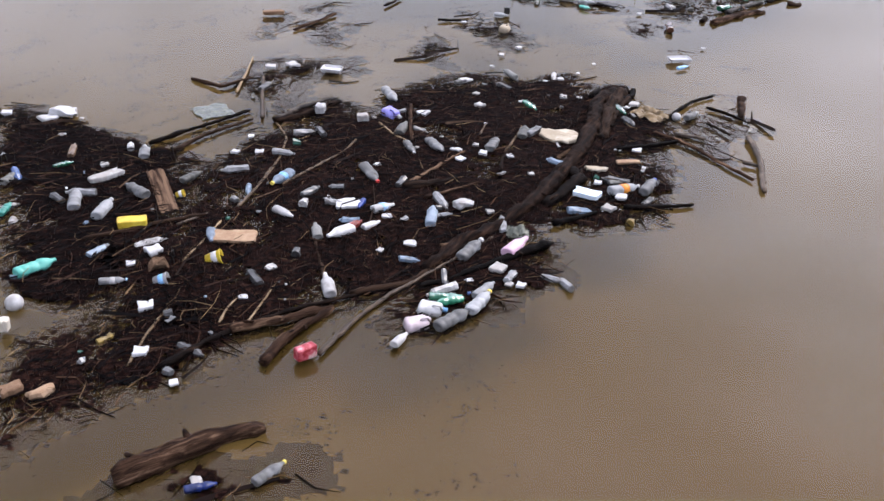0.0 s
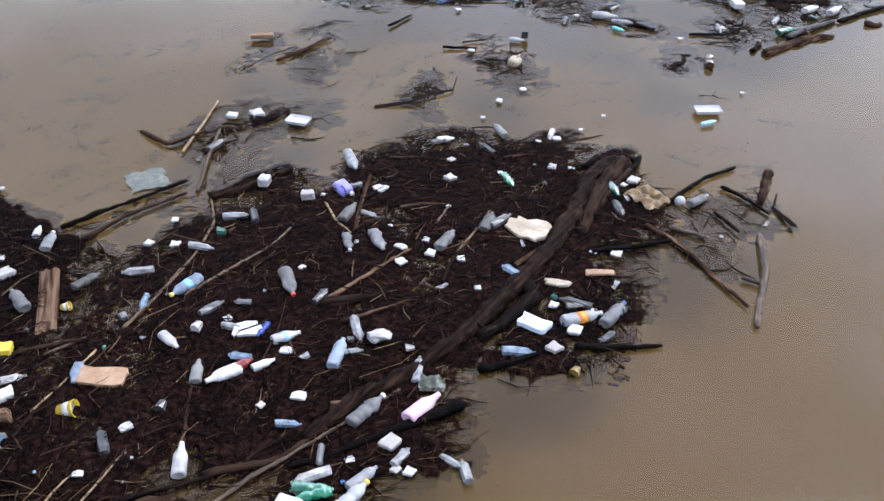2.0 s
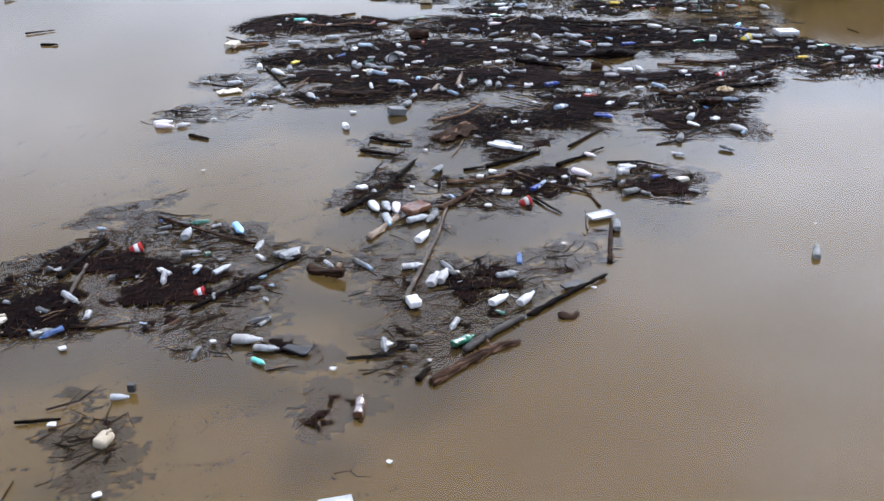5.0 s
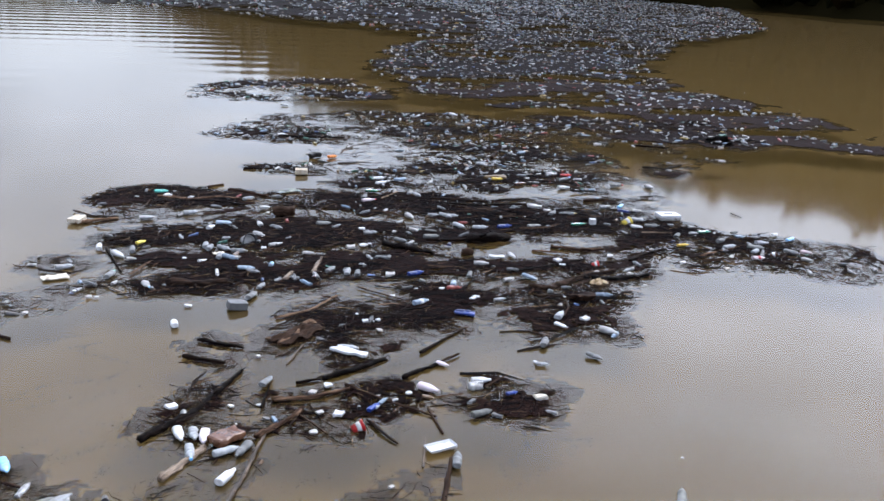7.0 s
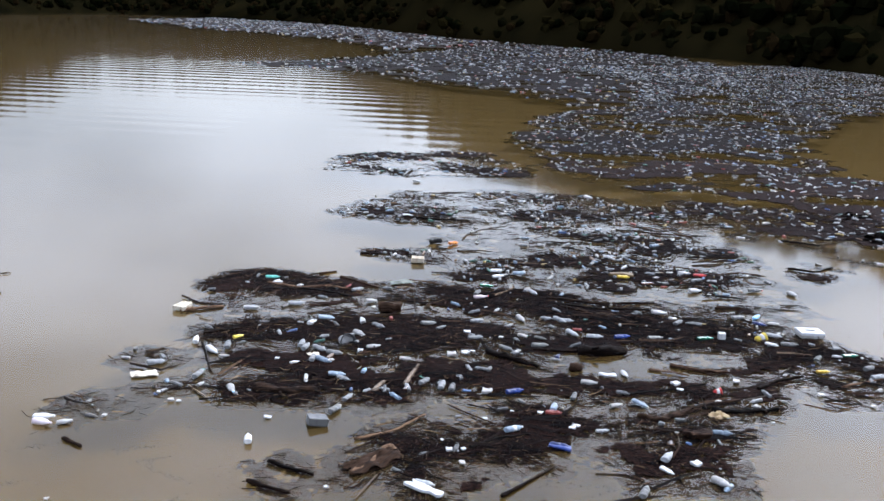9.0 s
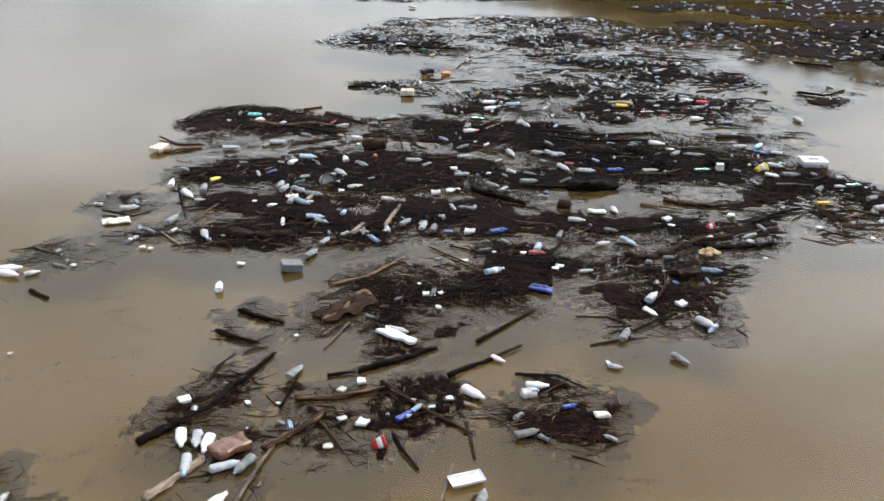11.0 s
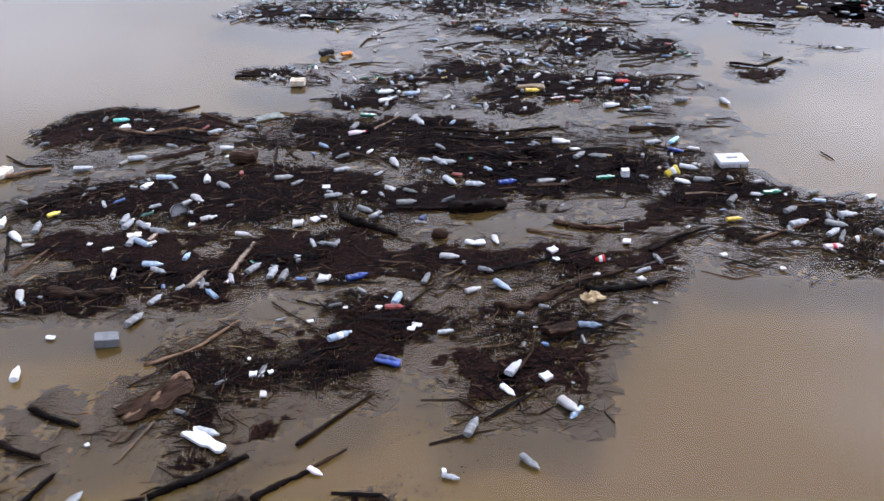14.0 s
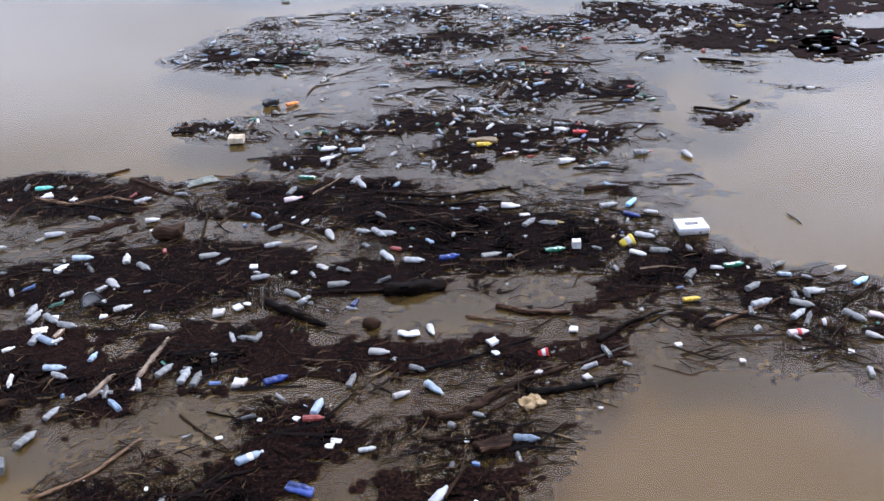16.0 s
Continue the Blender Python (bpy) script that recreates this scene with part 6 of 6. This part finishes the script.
bottle("white", -0.21, 20.61, -17, 0.22, 2, cap="green", dent=2)
bottle("smoky", 0.18, 20.02, 16, 0.36, 0)
bottle("smoky", 0.18, 20.49, -23, 0.28, 0, dent=2)
bottle("smoky", 2.65, 21.03, 24, 0.36, 0, dent=2)
bottle("clear", -1.27, 21.39, 35, 0.33, 1, dent=2)
bottle("clear", 0.71, 21.82, -1, 0.36, 0)
bottle("palepink", 7.22, 18.73, 20, 0.33, 1, band="red")
bottle("white", 5.12, 21.11, -27, 0.29, 0)
bottle("white", -4.37, 14.56, 108, 0.33, 2)
bottle("clear", -2.51, 12.26, 74, 0.36, 0, dent=2)
bottle("white", 4.00, 25.02, 24, 0.36, 2)
bottle("white", 6.46, 25.29, -65, 0.34, 2)
bottle("red", 4.32, 26.59, 3, 0.34, 1)
bottle("white", 3.92, 26.75, 3, 0.34, 2, dent=2)
bottle("yellow", 2.25, 25.93, 17, 0.36, 1)
bottle("brown", 2.83, 25.42, 20, 0.36, 1, dent=2)
bottle("orange", -2.61, 28.63, 47, 0.36, 1)
bottle("blueish", 3.41, 29.81, 38, 0.36, 1)
bottle("blueish", -0.51, 25.67, 4, 0.36, 0)
bottle("white", -1.12, 25.77, 15, 0.36, 1)
block("foam_box", "cream", "wet cardboard box corner sticking out of the debris", "box", -3.34, 26.27, 5, 0.34, 0.27, 0.14, 0.01, 0.02)
sheet("net", "film", "white crumpled film floating by the raft", "film", -3.47, 24.17, 32, 0.58, 0.29, 0.04)
bottle("blue", -0.91, 11.44, 59, 0.28, 1, dent=2)
bottle("clear", -0.91, 11.42, 35, 0.21, 1)
bottle("blueish", -0.79, 11.64, 63, 0.20, 1)
tub("red", -1.12, 10.84, 22, 0.17, "red plastic lid half sunk in debris")
bottle("blue", 1.10, 11.94, 31, 0.20, 1)
block("foam_lump", "cream", "pale tan foam lump on the debris", "foam", 1.50, 11.78, 11, 0.20, 0.12, 0.06, 0.03, 0.03)
jug("white", 0.57, 12.18, 23, 0.30, "white plastic canister floating by the raft")
foam_chip(-1.66, 11.29, 54, .18)
foam_chip(-1.39, 11.23, 77, .18)
foam_chip(-1.60, 12.16, 104, .2)
foam_chip(-1.81, 11.92, 72, .16)
foam_chip(-0.87, 11.82, 158, .1)
foam_chip(-0.61, 11.71, 178, .12)
foam_chip(-0.42, 11.92, 27, .14)
foam_chip(-1.14, 14.78, 103, .14)
foam_chip(-0.92, 14.85, 128, .1)
foam_chip(-0.89, 14.36, 105, .2)
foam_chip(-2.77, 13.23, 46, .08)
foam_chip(-2.75, 10.94, 111, .06)
foam_chip(3.98, 18.75, 82, .2)
foam_chip(3.47, 17.66, 157, .14)
foam_chip(4.14, 17.57, 37, .14)
foam_chip(2.79, 18.40, 129, .2)
foam_chip(2.85, 18.12, 120, .2)
foam_chip(-0.23, 16.49, 99, .12)
foam_chip(-0.18, 20.57, 132, .2)
foam_chip(0.26, 16.54, 149, .14)
foam_chip(-1.70, 10.70, 20, .16)
foam_chip(4.29, 16.90, 18, .1)
foam_chip(2.74, 14.98, 129, .2)
foam_chip(2.57, 16.17, 174, .1)
foam_chip(-4.96, 18.21, 87, .1)
foam_chip(-6.19, 15.84, 27, .16)
foam_chip(-6.04, 15.82, 41, .12)
foam_chip(-6.53, 16.14, 9, .1)
foam_chip(-4.32, 15.45, 9, .18)
bottle("brown", -2.21, 17.15, 85, 0.25, 1)
bottle("clear", -3.26, 15.98, 72, 0.36, 1)
foam_chip(0.88, 16.10, 6, .2)
foam_chip(0.82, 16.00, 175, .16)
foam_chip(-0.68, 16.11, 35, .14)
foam_chip(1.59, 18.59, 21, .24)
sheet("bag", "tan", "torn tan bag on dark driftwood", "bag", 3.38, 17.00, 35, 0.30, 0.24, 0.08)
log("bark", 0.04, 0.03, (0.04, 19.82), (0.60, 19.80), (1.02, 19.89))
log("wood", 0.06, 0.05, (2.35, 28.97), (2.59, 29.99), label="broken grey stump end standing up")
log("bark", 0.05, 0.03, (7.50, 31.63), (8.63, 31.28))
log("bark", 0.05, 0.03, (-4.68, 32.02), (-3.41, 31.88), (-2.44, 32.02))
log("bark", 0.04, 0.03, (2.92, 31.79), (3.71, 31.59), (4.74, 31.49))
block("bag", "tan", "olive brown sunken bag in the raft", "bag", 2.23, 26.10, 4, 0.59, 0.23, 0.08, 0.03, 0.05)
block("sodden_rag", "black", "dark bundle among the debris", "bundle", -3.15, 28.64, 17, 0.33, 0.26, 0.15, 0.04, 0.06)
bottle("clear", 2.39, 28.23, 8, 0.36, 1, dent=2)
bottle("clear", 1.97, 28.05, 3, 0.36, 1)
bottle("clear", 1.61, 28.87, 16, 0.36, 1)
bottle("clear", 5.55, 25.43, 7, 0.36, 1, cap="red")
bottle("clear", 7.72, 19.90, 17, 0.34, 2, dent=2)
bottle("smoky", 5.91, 20.42, 64, 0.36, 0, dent=2)
bottle("white", 8.30, 20.64, 36, 0.23, 2, dent=2)
bottle("skyblue", 8.51, 20.23, 37, 0.30, 1)
bottle("clear", 8.13, 19.18, -46, 0.36, 0)
bottle("palepink", 8.47, 19.21, -16, 0.26, 2)
bottle("white", 8.27, 18.67, -26, 0.25, 2)
tub("brown", 7.64, 19.02, 3, 0.14, "brown plastic pot in the debris")
bottle("green", 6.63, 20.71, 13, 0.34, 0)
bottle("smoky", 7.45, 19.52, -17, 0.36, 0)
log("wood", 0.03, 0.02, (6.00, 18.90), (6.73, 19.40), (7.21, 19.75), name="branch")
log("bark", 0.03, 0.02, (6.78, 20.15), (7.50, 20.31), (8.03, 20.39), name="branch")
log("bark", 0.02, 0.015, (8.62, 20.06), (8.07, 19.55), (7.78, 19.38), name="branch")
foam_chip(5.47, 18.39, 28, .14)
foam_chip(6.31, 18.01, 90, .14)
foam_chip(7.84, 18.26, 72, .16)
bottle("clear", 7.34, 19.24, 48, 0.33, 1)
bottle("white", 1.59, 37.26, -32, 0.36, 2)
bottle("white", -4.55, 32.17, 16, 0.34, 2)
bottle("clear", -5.21, 38.76, -24, 0.36, 1, dent=2)
bottle("clear", -0.09, 23.91, -57, 0.36, 1)
bottle("clear", -0.25, 24.14, 74, 0.36, 1)
bottle("white", -1.05, 25.22, 28, 0.32, 2)
bottle("white", -3.87, 22.37, 23, 0.27, 2)
bottle("clear", -0.53, 21.26, 51, 0.20, 1, dent=2)
foam_chip(-6.44, 23.43, 30, .22)
foam_chip(-5.85, 23.27, 79, .2)
foam_chip(-7.21, 23.29, 128, .18)
sheet("bag", "cream", "yellowed plastic lid on the bottles", "lid", -4.32, 18.58, 19, 0.25, 0.17, 0.03)
tub("grey", -3.87, 19.48, -57, 0.35, "dark plastic pot sunk in the debris")
foam_chip(-4.24, 18.95, 15, .16)
foam_chip(-3.45, 18.99, 93, .14)
foam_chip(-1.42, 20.60, 13, .2)
foam_chip(-0.67, 20.41, 75, .14)
bottle("blue", 0.55, 19.45, 80, 0.24, 2)
bottle("blue", 1.93, 20.95, 18, 0.36, 1)
bottle("clear", -0.52, 19.70, -26, 0.31, 0)
bottle("clear", -1.20, 20.24, 20, 0.32, 0)
bottle("smoky", 2.81, 9.08, 74, 0.36, 0)
foam_chip(3.10, 10.07, 94, .05)
foam_chip(3.28, 7.18, 144, .14)
foam_chip(-6.51, 12.20, 172, .1)
bottle("white", -16.25, 26.90, 45, 0.36, 2, dent=2)
log("bark", 0.04, 0.03, (-12.94, 21.14), (-12.49, 21.10))
log("bark", 0.04, 0.03, (-7.23, 14.05), (-6.83, 13.84))
bottle("white", -7.91, 14.71, 12, 0.36, 2)
bottle("palepink", -7.83, 14.51, -11, 0.36, 2)
bottle("white", -7.50, 14.61, 33, 0.25, 2)
foam_chip(-7.00, 14.99, 85, .14)
log("bark", 0.03, 0.02, (-13.84, 22.30), (-13.20, 22.74), name="branch")
log("bark", 0.05, 0.03, (-3.93, 13.21), (-3.59, 13.05), (-3.24, 12.96))
log("bark", 0.05, 0.03, (-3.82, 13.86), (-3.42, 13.68), (-3.06, 13.58))
log("wood", 0.05, 0.03, (-2.44, 10.55), (-2.17, 10.92), (-1.90, 11.34), label="pale split log in the water")
log("pale_wood", 0.06, 0.05, (-3.43, 9.49), (-3.24, 9.89), (-3.04, 10.31), label="pale split log floating alone")
log("bark", 0.025, 0.02, (-0.99, 11.08), (-0.79, 10.71), (-0.58, 10.42), name="branch")
foam_chip(-2.91, 11.47, 122, .14)
foam_chip(-2.53, 11.52, 162, .08)
